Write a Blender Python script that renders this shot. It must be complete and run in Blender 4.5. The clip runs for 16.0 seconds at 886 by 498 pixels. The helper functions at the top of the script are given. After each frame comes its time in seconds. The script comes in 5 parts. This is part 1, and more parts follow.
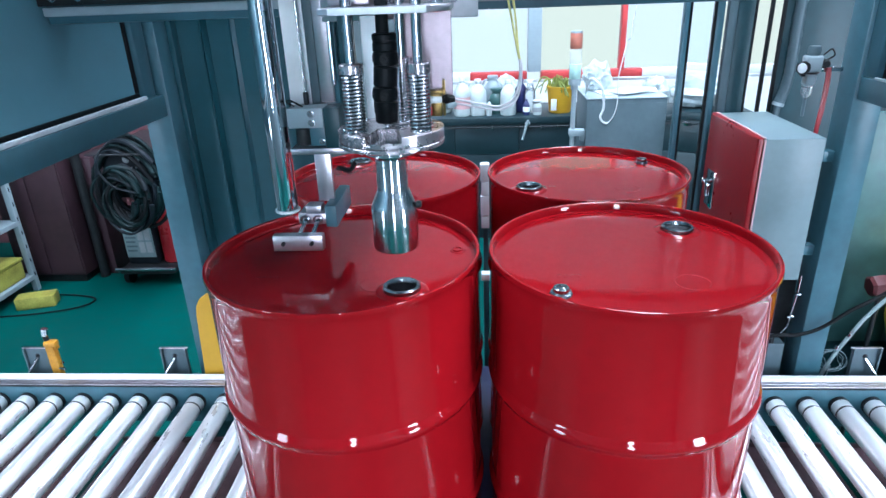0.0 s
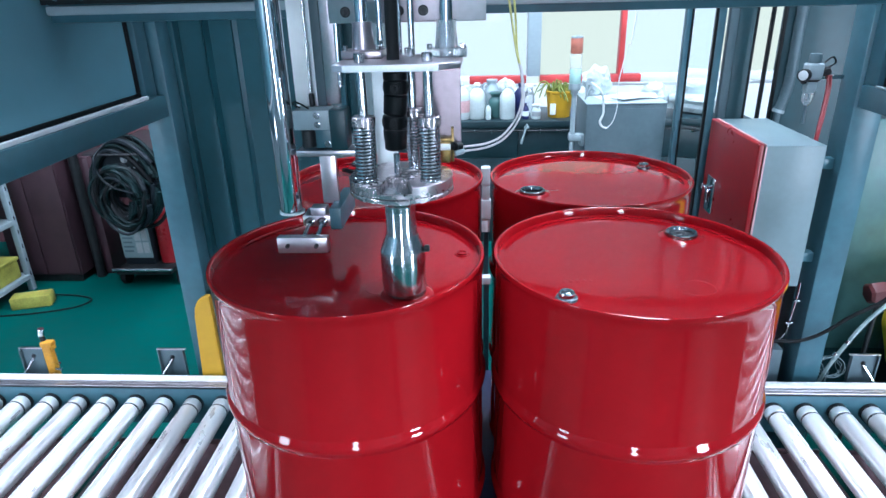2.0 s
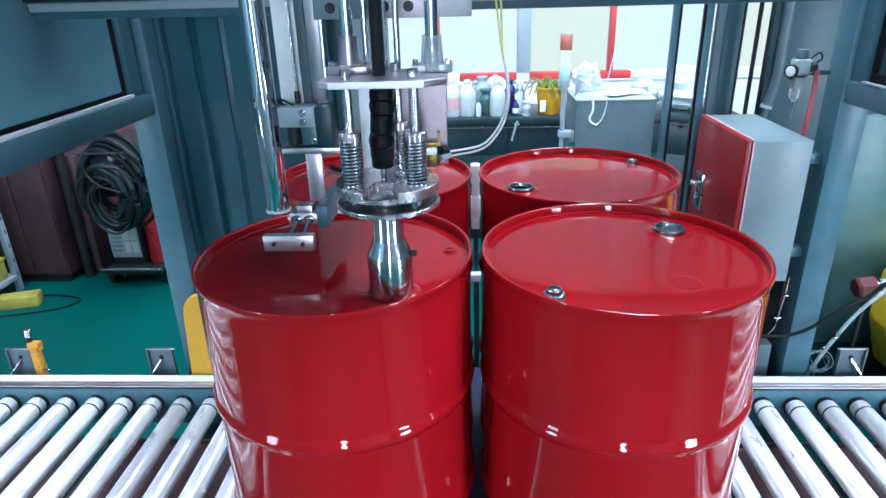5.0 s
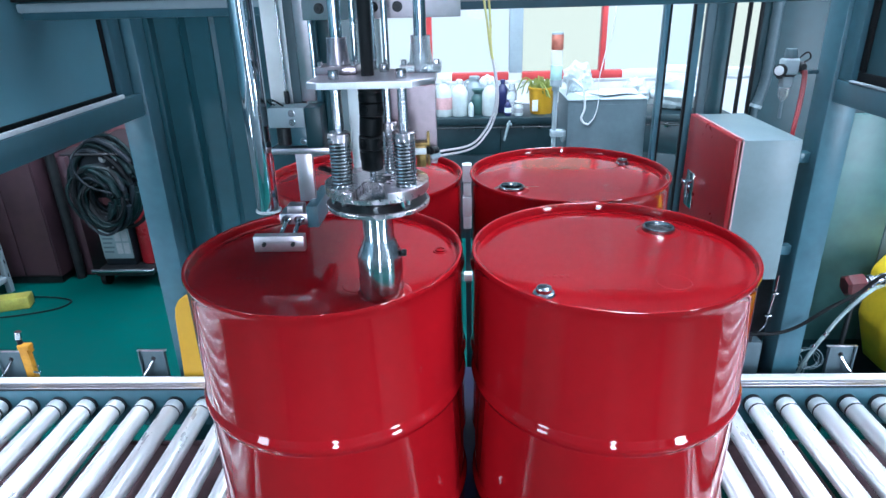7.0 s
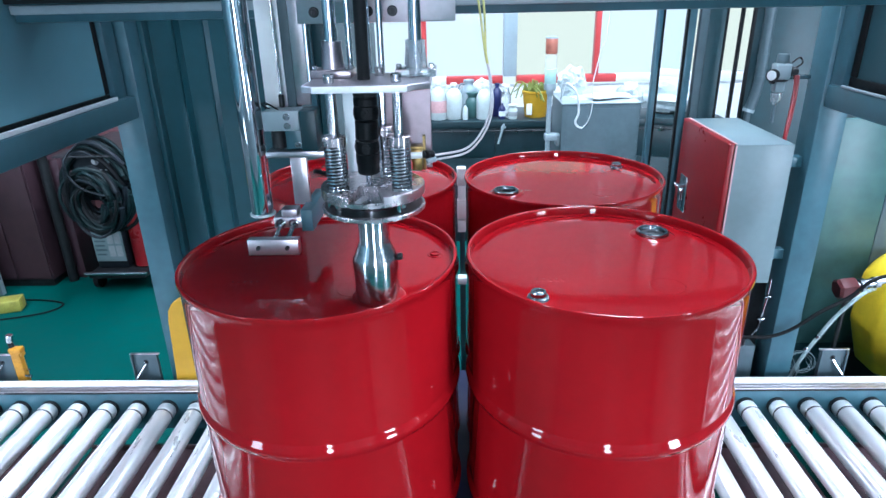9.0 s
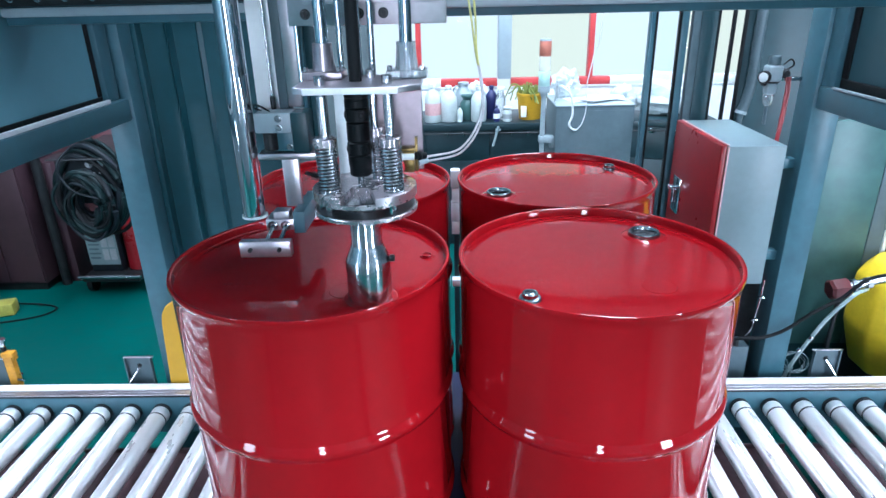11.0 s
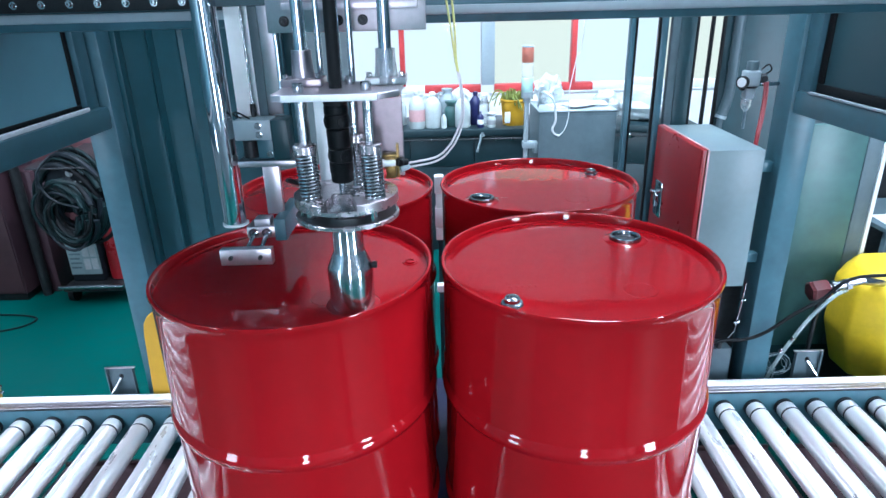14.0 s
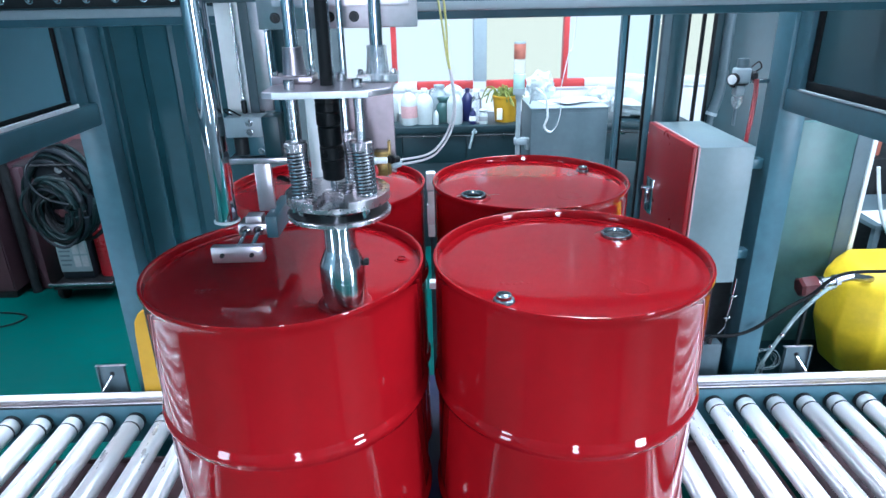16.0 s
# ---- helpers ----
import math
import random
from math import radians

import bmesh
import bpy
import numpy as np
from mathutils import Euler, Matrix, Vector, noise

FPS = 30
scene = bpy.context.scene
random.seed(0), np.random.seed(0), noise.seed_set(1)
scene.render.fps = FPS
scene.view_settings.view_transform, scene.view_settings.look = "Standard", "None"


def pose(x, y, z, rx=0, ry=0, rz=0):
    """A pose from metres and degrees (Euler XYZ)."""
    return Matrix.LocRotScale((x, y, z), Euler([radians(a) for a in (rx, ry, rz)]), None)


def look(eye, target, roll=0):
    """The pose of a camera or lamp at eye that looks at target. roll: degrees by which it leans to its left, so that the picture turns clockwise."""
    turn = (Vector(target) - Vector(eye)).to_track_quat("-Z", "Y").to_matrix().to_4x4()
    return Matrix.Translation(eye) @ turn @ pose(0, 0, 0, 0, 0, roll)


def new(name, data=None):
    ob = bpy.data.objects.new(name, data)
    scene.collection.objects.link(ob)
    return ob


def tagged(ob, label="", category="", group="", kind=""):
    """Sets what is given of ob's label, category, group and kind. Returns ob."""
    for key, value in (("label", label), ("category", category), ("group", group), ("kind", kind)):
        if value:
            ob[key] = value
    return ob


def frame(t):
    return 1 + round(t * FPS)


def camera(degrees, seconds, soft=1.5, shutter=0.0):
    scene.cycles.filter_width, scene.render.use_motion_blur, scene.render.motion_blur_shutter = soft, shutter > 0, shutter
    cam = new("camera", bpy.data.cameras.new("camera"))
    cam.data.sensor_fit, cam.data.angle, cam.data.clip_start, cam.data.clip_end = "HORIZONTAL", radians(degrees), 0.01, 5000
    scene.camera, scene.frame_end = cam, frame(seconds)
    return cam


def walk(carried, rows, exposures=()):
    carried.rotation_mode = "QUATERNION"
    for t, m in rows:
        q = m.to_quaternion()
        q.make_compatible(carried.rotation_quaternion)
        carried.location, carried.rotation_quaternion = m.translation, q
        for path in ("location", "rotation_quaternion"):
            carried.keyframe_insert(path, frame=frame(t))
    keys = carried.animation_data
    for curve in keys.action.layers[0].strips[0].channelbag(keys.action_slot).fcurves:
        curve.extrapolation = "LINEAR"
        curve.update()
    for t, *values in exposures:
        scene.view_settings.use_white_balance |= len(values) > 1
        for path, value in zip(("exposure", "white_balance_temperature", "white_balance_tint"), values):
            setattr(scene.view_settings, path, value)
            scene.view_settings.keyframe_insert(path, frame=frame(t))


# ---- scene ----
cam = camera(70.6, 16.0)
PATH = [
    (0, (0.0, -1.231, 2.038), (-0.132, 0.607, 1.261), -2.2),
    (0.5, (-0.008, -1.228, 2.039), (-0.136, 0.612, 1.266), -1.7),
    (1, (-0.009, -1.229, 2.037), (-0.132, 0.613, 1.268), -1.6),
    (1.5, (-0.012, -1.229, 2.039), (-0.133, 0.614, 1.271), -1.6),
    (2, (-0.019, -1.229, 2.038), (-0.137, 0.613, 1.27), -1.5),
    (2.5, (-0.013, -1.23, 2.038), (-0.13, 0.613, 1.271), -1.6),
    (3, (-0.009, -1.225, 2.039), (-0.121, 0.619, 1.272), -1.6),
    (3.5, (-0.012, -1.223, 2.037), (-0.118, 0.621, 1.268), -1.5),
    (4, (-0.014, -1.224, 2.036), (-0.116, 0.619, 1.264), -1.5),
    (6.5, (-0.001, -1.224, 2.035), (-0.08, 0.617, 1.256), -1.6),
    (7, (-0.002, -1.227, 2.036), (-0.076, 0.614, 1.259), -1.6),
    (7.5, (-0.003, -1.229, 2.036), (-0.073, 0.614, 1.261), -1.7),
    (8, (-0.003, -1.229, 2.038), (-0.068, 0.614, 1.265), -1.5),
    (8.5, (-0.001, -1.229, 2.037), (-0.06, 0.616, 1.268), -1.4),
    (9, (-0.003, -1.227, 2.038), (-0.058, 0.618, 1.269), -1.3),
    (11.5, (0.008, -1.23, 2.036), (-0.027, 0.619, 1.276), -1.5),
    (12, (0.011, -1.232, 2.037), (-0.016, 0.618, 1.278), -1.7),
    (12.5, (0.013, -1.235, 2.038), (-0.011, 0.617, 1.282), -1.7),
    (13, (0.011, -1.236, 2.039), (-0.003, 0.617, 1.287), -1.6),
    (13.5, (0.013, -1.235, 2.039), (0.007, 0.62, 1.291), -1.6),
    (14, (0.014, -1.229, 2.036), (0.015, 0.627, 1.291), -1.4),
    (14.5, (0.015, -1.225, 2.036), (0.024, 0.628, 1.286), -1.4),
    (15, (0.011, -1.224, 2.035), (0.027, 0.628, 1.282), -1.3),
    (15.5, (0.014, -1.227, 2.035), (0.034, 0.625, 1.28), -1.3),
    (16, (0.015, -1.23, 2.038), (0.04, 0.621, 1.282), -1.2),
]
walk(cam, [(t, look(eye, target, roll)) for t, eye, target, roll in PATH], exposures=[(0.0, 0.44, 5350, 11), (4.0, 0.43, 5350, 11), (6.5, 0.49, 5350, 11), (16.0, 0.48, 5350, 11)])


# ---------------------------------------------------------------- world and lights
world = bpy.data.worlds.new("world")
scene.world = world
world.use_nodes = True
wn, wl = world.node_tree.nodes, world.node_tree.links
sky = wn.new("ShaderNodeTexSky")
sky.sky_type, sky.sun_disc = "NISHITA", False
sky.sun_elevation, sky.sun_rotation = radians(40), radians(30)
wl.new(sky.outputs[0], wn["Background"].inputs["Color"])
wn["Background"].inputs["Strength"].default_value = 0.1


def lamp(x, y, z, sx, sy, watts, color=(0.93, 0.98, 1.0)):
    data = bpy.data.lights.new("ceiling_lamp_light", "AREA")
    data.shape, data.size, data.size_y, data.energy, data.color = "RECTANGLE", sx, sy, watts, color
    ob = new("ceiling_lamp_light", data)
    ob.matrix_world = pose(x, y, z)
    return ob


# ---------------------------------------------------------------- materials
def mat(name, base, rough=0.5, metal=0.0, vary=0.12, scale=6.0, bump=0.0, bscale=60.0, coat=0.0, stretch=(1, 1, 1),
        grime=None, grime_amount=0.0, grime_scale=2.0, rvary=0.15, emit=0.0, alpha=1.0, trans=0.0, ior=1.45, island=False):
    """A worn surface: two scales of colour change, grime patches, uneven gloss and fine relief."""
    m = bpy.data.materials.new(name)
    m.use_nodes = True
    n, l = m.node_tree.nodes, m.node_tree.links
    b = n["Principled BSDF"]
    b.inputs["Metallic"].default_value = metal
    b.inputs["Coat Weight"].default_value = coat
    b.inputs["Coat Roughness"].default_value = 0.04
    b.inputs["IOR"].default_value = ior
    b.inputs["Transmission Weight"].default_value = trans
    tc = n.new("ShaderNodeTexCoord")
    mp = n.new("ShaderNodeMapping")
    mp.inputs["Scale"].default_value = stretch
    l.new(tc.outputs["Object"], mp.inputs["Vector"])

    def noise_node(s, detail=4.0):
        k = n.new("ShaderNodeTexNoise")
        k.inputs["Scale"].default_value, k.inputs["Detail"].default_value = s, detail
        l.new(mp.outputs[0], k.inputs["Vector"])
        return k

    big, fine = noise_node(scale), noise_node(scale * 9)
    mixf = n.new("ShaderNodeMath")
    mixf.operation = "MULTIPLY_ADD"
    l.new(fine.outputs["Fac"], mixf.inputs[0])
    mixf.inputs[1].default_value = 0.35
    sc = n.new("ShaderNodeMath")
    sc.operation = "MULTIPLY"
    sc.inputs[1].default_value = 0.65
    l.new(big.outputs["Fac"], sc.inputs[0])
    l.new(sc.outputs[0], mixf.inputs[2])
    ramp = n.new("ShaderNodeValToRGB")
    lo = [max(0.0, c * (1 - 2.2 * vary)) for c in base]
    hi = [min(1.0, c * (1 + 1.6 * vary)) for c in base]
    ramp.color_ramp.elements[0].position, ramp.color_ramp.elements[1].position = 0.3, 0.7
    ramp.color_ramp.elements[0].color, ramp.color_ramp.elements[1].color = (*lo, 1), (*hi, 1)
    l.new(mixf.outputs[0], ramp.inputs[0])
    color = ramp.outputs[0]
    if island:
        geo = n.new("ShaderNodeObjectInfo")
        hsv = n.new("ShaderNodeHueSaturation")
        mr0 = n.new("ShaderNodeMapRange")
        mr0.inputs["To Min"].default_value, mr0.inputs["To Max"].default_value = 0.8, 1.15
        l.new(geo.outputs["Random"], mr0.inputs["Value"])
        l.new(mr0.outputs[0], hsv.inputs["Value"])
        l.new(color, hsv.inputs["Color"])
        color = hsv.outputs[0]
    if grime:
        g = noise_node(grime_scale, 8.0)
        gr = n.new("ShaderNodeMapRange")
        gr.inputs["From Min"].default_value, gr.inputs["From Max"].default_value = 0.52, 0.72
        gr.inputs["To Max"].default_value = grime_amount
        l.new(g.outputs["Fac"], gr.inputs["Value"])
        mx = n.new("ShaderNodeMixRGB")
        l.new(gr.outputs[0], mx.inputs["Fac"])
        l.new(color, mx.inputs["Color1"])
        mx.inputs["Color2"].default_value = (*grime, 1)
        color = mx.outputs[0]
    l.new(color, b.inputs["Base Color"])
    rr = n.new("ShaderNodeMapRange")
    rr.inputs["From Min"].default_value, rr.inputs["From Max"].default_value = 0.3, 0.7
    rr.inputs["To Min"].default_value, rr.inputs["To Max"].default_value = max(0.02, rough - rvary * rough), min(1, rough + rvary * rough)
    l.new(mixf.outputs[0], rr.inputs["Value"])
    l.new(rr.outputs[0], b.inputs["Roughness"])
    if bump:
        bn = noise_node(bscale, 3.0)
        bp = n.new("ShaderNodeBump")
        bp.inputs["Strength"].default_value, bp.inputs["Distance"].default_value = bump, 0.004
        l.new(bn.outputs["Fac"], bp.inputs["Height"])
        l.new(bp.outputs[0], b.inputs["Normal"])
    if emit:
        b.inputs["Emission Color"].default_value = (*base, 1)
        b.inputs["Emission Strength"].default_value = emit
    b.inputs["Alpha"].default_value = alpha
    return m


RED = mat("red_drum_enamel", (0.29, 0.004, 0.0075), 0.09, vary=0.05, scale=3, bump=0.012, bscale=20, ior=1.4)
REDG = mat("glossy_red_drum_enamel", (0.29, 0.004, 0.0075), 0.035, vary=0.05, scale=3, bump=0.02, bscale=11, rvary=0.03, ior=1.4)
BLUE = mat("blue_plastic", (0.003, 0.006, 0.045), 0.5)
TEAL = mat("grey_teal_machine_paint", (0.049, 0.122, 0.152), 0.36, vary=0.12, scale=3, bump=0.06, bscale=180, grime=(0.05, 0.07, 0.08), grime_amount=0.35, grime_scale=5)
TEAL_D = mat("dark_teal_sheet_paint", (0.007, 0.037, 0.046), 0.4, vary=0.15, scale=2.5, bump=0.05, bscale=150, grime=(0.02, 0.035, 0.04), grime_amount=0.4, grime_scale=4)
GREY = mat("pale_grey_cabinet_paint", (0.30, 0.36, 0.385), 0.4, vary=0.06, scale=4, bump=0.05, bscale=220)
GREYD = mat("mid_grey_cabinet_paint", (0.076, 0.112, 0.128), 0.5, vary=0.1, scale=4, bump=0.05, bscale=220)
GREENP = mat("grey_green_panel_paint", (0.05, 0.115, 0.11), 0.36, vary=0.15, scale=2)
REDP = mat("red_cabinet_paint", (0.25, 0.008, 0.013), 0.3, vary=0.1, scale=5, grime=(0.2, 0.03, 0.03), grime_amount=0.5, grime_scale=9)
REDB = mat("red_window_paint", (0.5, 0.05, 0.05), 0.45)
STEEL = mat("brushed_steel", (0.52, 0.53, 0.55), 0.16, 1.0, vary=0.08, scale=8, bump=0.05, bscale=40, stretch=(1, 1, 14))
TURNED = mat("turned_steel", (0.58, 0.59, 0.61), 0.17, 1.0, vary=0.08, scale=10, bump=0.06, bscale=60, stretch=(1, 1, 8))
BUNG = mat("dull_zinc_bung", (0.40, 0.41, 0.43), 0.22, 1.0, vary=0.15, scale=30)
SPRING = mat("spring_steel", (0.36, 0.37, 0.39), 0.25, 1.0, vary=0.1, scale=20)
CHROME = mat("chromed_steel", (0.64, 0.67, 0.7), 0.06, 1.0, vary=0.04, scale=5)
ALU = mat("milled_aluminium", (0.55, 0.505, 0.535), 0.34, 1.0, vary=0.08, scale=9, bump=0.05, bscale=90)
SATIN = mat("satin_turned_steel", (0.54, 0.48, 0.50), 0.27, 0.95, vary=0.06, scale=12, bump=0.05, bscale=60)
ALUP = mat("pinkish_stainless_sheet", (0.40, 0.345, 0.37), 0.33, 1.0, vary=0.1, scale=4)
ZINC = mat("zinc_plated_roller_steel", (0.98, 0.96, 0.97), 0.3, 0.58, vary=0.07, scale=5, bump=0.05, bscale=50, stretch=(1, 0.25, 1), island=True,
           grime=(0.45, 0.42, 0.43), grime_amount=0.3, grime_scale=5)
tn = TURNED.node_tree.nodes.new("ShaderNodeTangent")
tn.direction_type, tn.axis = "RADIAL", "Z"
TURNED.node_tree.links.new(tn.outputs[0], TURNED.node_tree.nodes["Principled BSDF"].inputs["Tangent"])
TURNED.node_tree.nodes["Principled BSDF"].inputs["Anisotropic"].default_value = 0.9
TURNED.node_tree.nodes["Principled BSDF"].inputs["Anisotropic Rotation"].default_value = 0.25
UNDERSHEET = mat("dark_brown_sheet_steel", (0.10, 0.058, 0.064), 0.35, vary=0.3, scale=5, grime=(0.02, 0.016, 0.018), grime_amount=0.7)
JOINT = mat("black_oxide_joint", (0.005, 0.006, 0.007), 0.42, ior=1.25, vary=0.3, scale=20, bump=0.12, bscale=90)
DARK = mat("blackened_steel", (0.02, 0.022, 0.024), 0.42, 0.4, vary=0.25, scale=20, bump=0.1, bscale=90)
RUBBER = mat("black_rubber", (0.006, 0.007, 0.008), 0.55, ior=1.25, vary=0.2, scale=15, bump=0.08, bscale=100)
CLEAR = mat("clear_plastic", (0.86, 0.9, 0.92), 0.12, vary=0.03, trans=0.85, ior=1.46)
WHITEP = mat("white_plastic", (0.72, 0.76, 0.77), 0.42, vary=0.06, scale=8)
WHITEG = mat("white_powder_coat", (0.88, 0.9, 0.9), 0.35, vary=0.05, scale=5)
YEL = mat("yellow_machine_paint", (0.72, 0.50, 0.015), 0.4, vary=0.08, scale=4, grime=(0.35, 0.26, 0.03), grime_amount=0.3, grime_scale=6)
YELB = mat("yellow_plastic", (0.55, 0.31, 0.015), 0.45, vary=0.05, scale=5)
FLOOR = mat("green_epoxy_floor", (0.003, 0.066, 0.056), 0.62, vary=0.16, scale=1.3, bump=0.05, bscale=40, grime=(0.006, 0.052, 0.048), grime_amount=0.6, grime_scale=0.9, ior=1.2)
PINK = mat("pink_wall_paint", (0.17, 0.07, 0.078), 0.7, vary=0.12, scale=1.5, bump=0.06, bscale=70)
WALLD = mat("grey_workshop_wall_paint", (0.09, 0.12, 0.13), 0.7, vary=0.15, scale=1.0, bump=0.05, bscale=60)
WALLW = mat("white_wall_paint", (0.74, 0.78, 0.79), 0.75, vary=0.08, scale=1.0, bump=0.05, bscale=60)
BROWN = mat("brown_red_steel_paint", (0.046, 0.022, 0.029), 0.5, vary=0.2, scale=2, bump=0.05, bscale=60, grime=(0.05, 0.02, 0.02), grime_amount=0.5)
BENCH = mat("dark_bench_laminate", (0.012, 0.028, 0.034), 0.4, vary=0.15, scale=4)
HOSEG = mat("dark_green_rubber_hose", (0.004, 0.013, 0.014), 0.5, ior=1.3, vary=0.3, scale=12)
COPPER = mat("brass_fitting", (0.28, 0.19, 0.07), 0.35, 1.0, vary=0.2, scale=40)
REDK = mat("red_plastic_knob", (0.5, 0.01, 0.015), 0.35)
PRINT = mat("grey_print", (0.28, 0.3, 0.31), 0.6)
BLUEP = mat("dark_blue_plastic", (0.015, 0.02, 0.09), 0.4)
LABELP = mat("pale_pink_label", (0.6, 0.36, 0.36), 0.6)
LEAF = mat("dried_green_strap", (0.2, 0.24, 0.05), 0.6, vary=0.25, scale=15)
AMBER = mat("amber_lens", (0.45, 0.15, 0.10), 0.4, vary=0.2, scale=20)
GREENL = mat("green_lens", (0.42, 0.62, 0.57), 0.25)
HOLE = mat("dark_drum_inside", (0.005, 0.005, 0.006), 0.9, ior=1.1)
PLUG = mat("dull_dark_plug", (0.09, 0.09, 0.095), 0.4, 0.8, vary=0.2, scale=30)
# same teal as the flat sheet, lightened for the light on the left panel
SHEET = mat("teal_sheet_paint_lightened", (0.013, 0.062, 0.078), 0.38, vary=0.12, scale=2.5, bump=0.05, bscale=150, grime=(0.02, 0.05, 0.06), grime_amount=0.3, grime_scale=4)
CABG = mat("grey_green_cabinet_paint", (0.165, 0.222, 0.236), 0.4, vary=0.06, scale=4, bump=0.05, bscale=220)
EDGE = mat("near_white_edge", (0.9, 0.88, 0.9), 0.5, 0.2, vary=0.06, scale=30)
# same polycarbonate as the left pane, darkened for the shade on the right
PANEL_SHADED = mat("shaded_smoked_polycarbonate", (0.035, 0.085, 0.10), 0.3, vary=0.06, scale=1.2, rvary=0.04)
BACKP = mat("dull_stainless_sheet", (0.25, 0.205, 0.222), 0.35, 1.0, vary=0.14, scale=5)
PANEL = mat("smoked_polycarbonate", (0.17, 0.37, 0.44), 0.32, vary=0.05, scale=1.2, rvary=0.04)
GLASS = mat("window_glass", (0.95, 1.0, 1.0), 0.02, vary=0.0, trans=1.0, ior=1.1)
HAZE = mat("frosted_clear_lens", (0.85, 0.9, 0.9), 0.3, vary=0.05, alpha=0.25)
CLEARH = mat("clear_greenish_hose", (0.30, 0.38, 0.38), 0.2, vary=0.2, scale=30)
JUG = mat("translucent_white_polythene", (0.5, 0.56, 0.555), 0.38, vary=0.08, scale=10)
MOTOR = mat("dark_red_motor_paint", (0.10, 0.018, 0.02), 0.45, vary=0.2, scale=12)
ORANGE = mat("worn_orange_paint", (0.52, 0.24, 0.015), 0.45, vary=0.15, scale=14, grime=(0.25, 0.13, 0.03), grime_amount=0.5, grime_scale=20)
BAG = mat("pale_plastic_bag", (0.5, 0.56, 0.57), 0.3, vary=0.12, scale=14, bump=0.5, bscale=30)


def glow(name, color, strength):
    m = bpy.data.materials.new(name)
    m.use_nodes = True
    n, l = m.node_tree.nodes, m.node_tree.links
    n.remove(n["Principled BSDF"])
    e = n.new("ShaderNodeEmission")
    e.inputs["Color"].default_value, e.inputs["Strength"].default_value = (*color, 1), strength
    l.new(e.outputs[0], n["Material Output"].inputs["Surface"])
    return m


LED = glow("led_diffuser", (0.93, 0.98, 1.0), 9.0)
DAY = glow("bright_daylight", (0.94, 1.0, 0.99), 0.72)
DAYY = glow("bright_yellow_daylight", (1.0, 1.0, 0.78), 0.66)

# ---------------------------------------------------------------- mesh helpers
ORIGIN = {}


def thing(name, label, category, at=(0, 0, 0), group="", kind=""):
    ob = new(name)
    ob.location = at
    ORIGIN[ob.name] = Vector(at)
    return tagged(ob, label, category, group, kind)


def finish(name, bm, material, smooth=35):
    me = bpy.data.meshes.new(name)
    bmesh.ops.recalc_face_normals(bm, faces=bm.faces[:])
    bm.to_mesh(me)
    bm.free()
    me.materials.append(material)
    me.polygons.foreach_set("use_smooth", [True] * len(me.polygons))
    me.set_sharp_from_angle(angle=radians(smooth))
    return me


def part(name, bm, material, parent, label="", smooth=35):
    root = parent
    while root.parent:
        root = root.parent
    bmesh.ops.translate(bm, verts=bm.verts[:], vec=-ORIGIN.get(root.name, Vector()))
    ob = new(name, finish(name, bm, material, smooth))
    ob.parent = parent
    if label:
        ob["label"] = label
    return ob


def piece(name, bm, material, label, category, group="", kind="", smooth=35):
    return tagged(new(name, finish(name, bm, material, smooth)), label, category, group, kind)


def B(*makers):
    """One bmesh out of several makers, each a function that adds to it."""
    bm = bmesh.new()
    for mk in makers:
        mk(bm)
    return bm


def add(bm, other):
    me = bpy.data.meshes.new("tmp")
    other.to_mesh(me)
    other.free()
    bm.from_mesh(me)
    bpy.data.meshes.remove(me)


def box(lo, hi, bevel=0.003, seg=2, turn=None):
    def mk(bm):
        t = bmesh.new()
        bmesh.ops.create_cube(t, size=1)
        c = [(a + b) / 2 for a, b in zip(lo, hi)]
        s = [abs(b - a) for a, b in zip(lo, hi)]
        bmesh.ops.scale(t, verts=t.verts[:], vec=s)
        if bevel:
            bmesh.ops.bevel(t, geom=t.edges[:], offset=min(bevel, min(s) * 0.45), segments=seg, affect="EDGES", profile=0.5)
        bmesh.ops.transform(t, verts=t.verts[:], matrix=Matrix.Translation(c) @ (turn or Matrix()))
        add(bm, t)
    return mk


def rev(profile, at=(0, 0, 0), seg=32, axis=(0, 0, 1), closed=False):
    """A turned body: profile of (radius, height) along the axis from at."""
    def mk(bm):
        q = Vector((0, 0, 1)).rotation_difference(Vector(axis).normalized()).to_matrix()
        rings = []
        for r, h in profile:
            if r < 1e-6:
                rings.append([bm.verts.new(Vector(at) + q @ Vector((0, 0, h)))])
            else:
                rings.append([bm.verts.new(Vector(at) + q @ Vector((r * math.cos(2 * math.pi * i / seg), r * math.sin(2 * math.pi * i / seg), h))) for i in range(seg)])
        pairs = list(zip(rings, rings[1:]))
        if closed:
            pairs.append((rings[-1], rings[0]))
        for a, b in pairs:
            for i in range(seg):
                j = (i + 1) % seg
                if len(a) == 1 and len(b) > 1:
                    bm.faces.new((a[0], b[i], b[j]))
                elif len(b) == 1 and len(a) > 1:
                    bm.faces.new((a[i], a[j], b[0]))
                elif len(a) > 1:
                    bm.faces.new((a[i], a[j], b[j], b[i]))
    return mk


def cyl(p0, p1, r, seg=20, bevel=0.0015, r1=None):
    p0, p1 = Vector(p0), Vector(p1)
    L = (p1 - p0).length
    r1 = r if r1 is None else r1
    e = min(bevel, r * 0.4, r1 * 0.4, L * 0.3)
    return rev([(0, 0), (r - e, 0), (r, e), (r1, L - e), (r1 - e, L), (0, L)], p0, seg, p1 - p0)


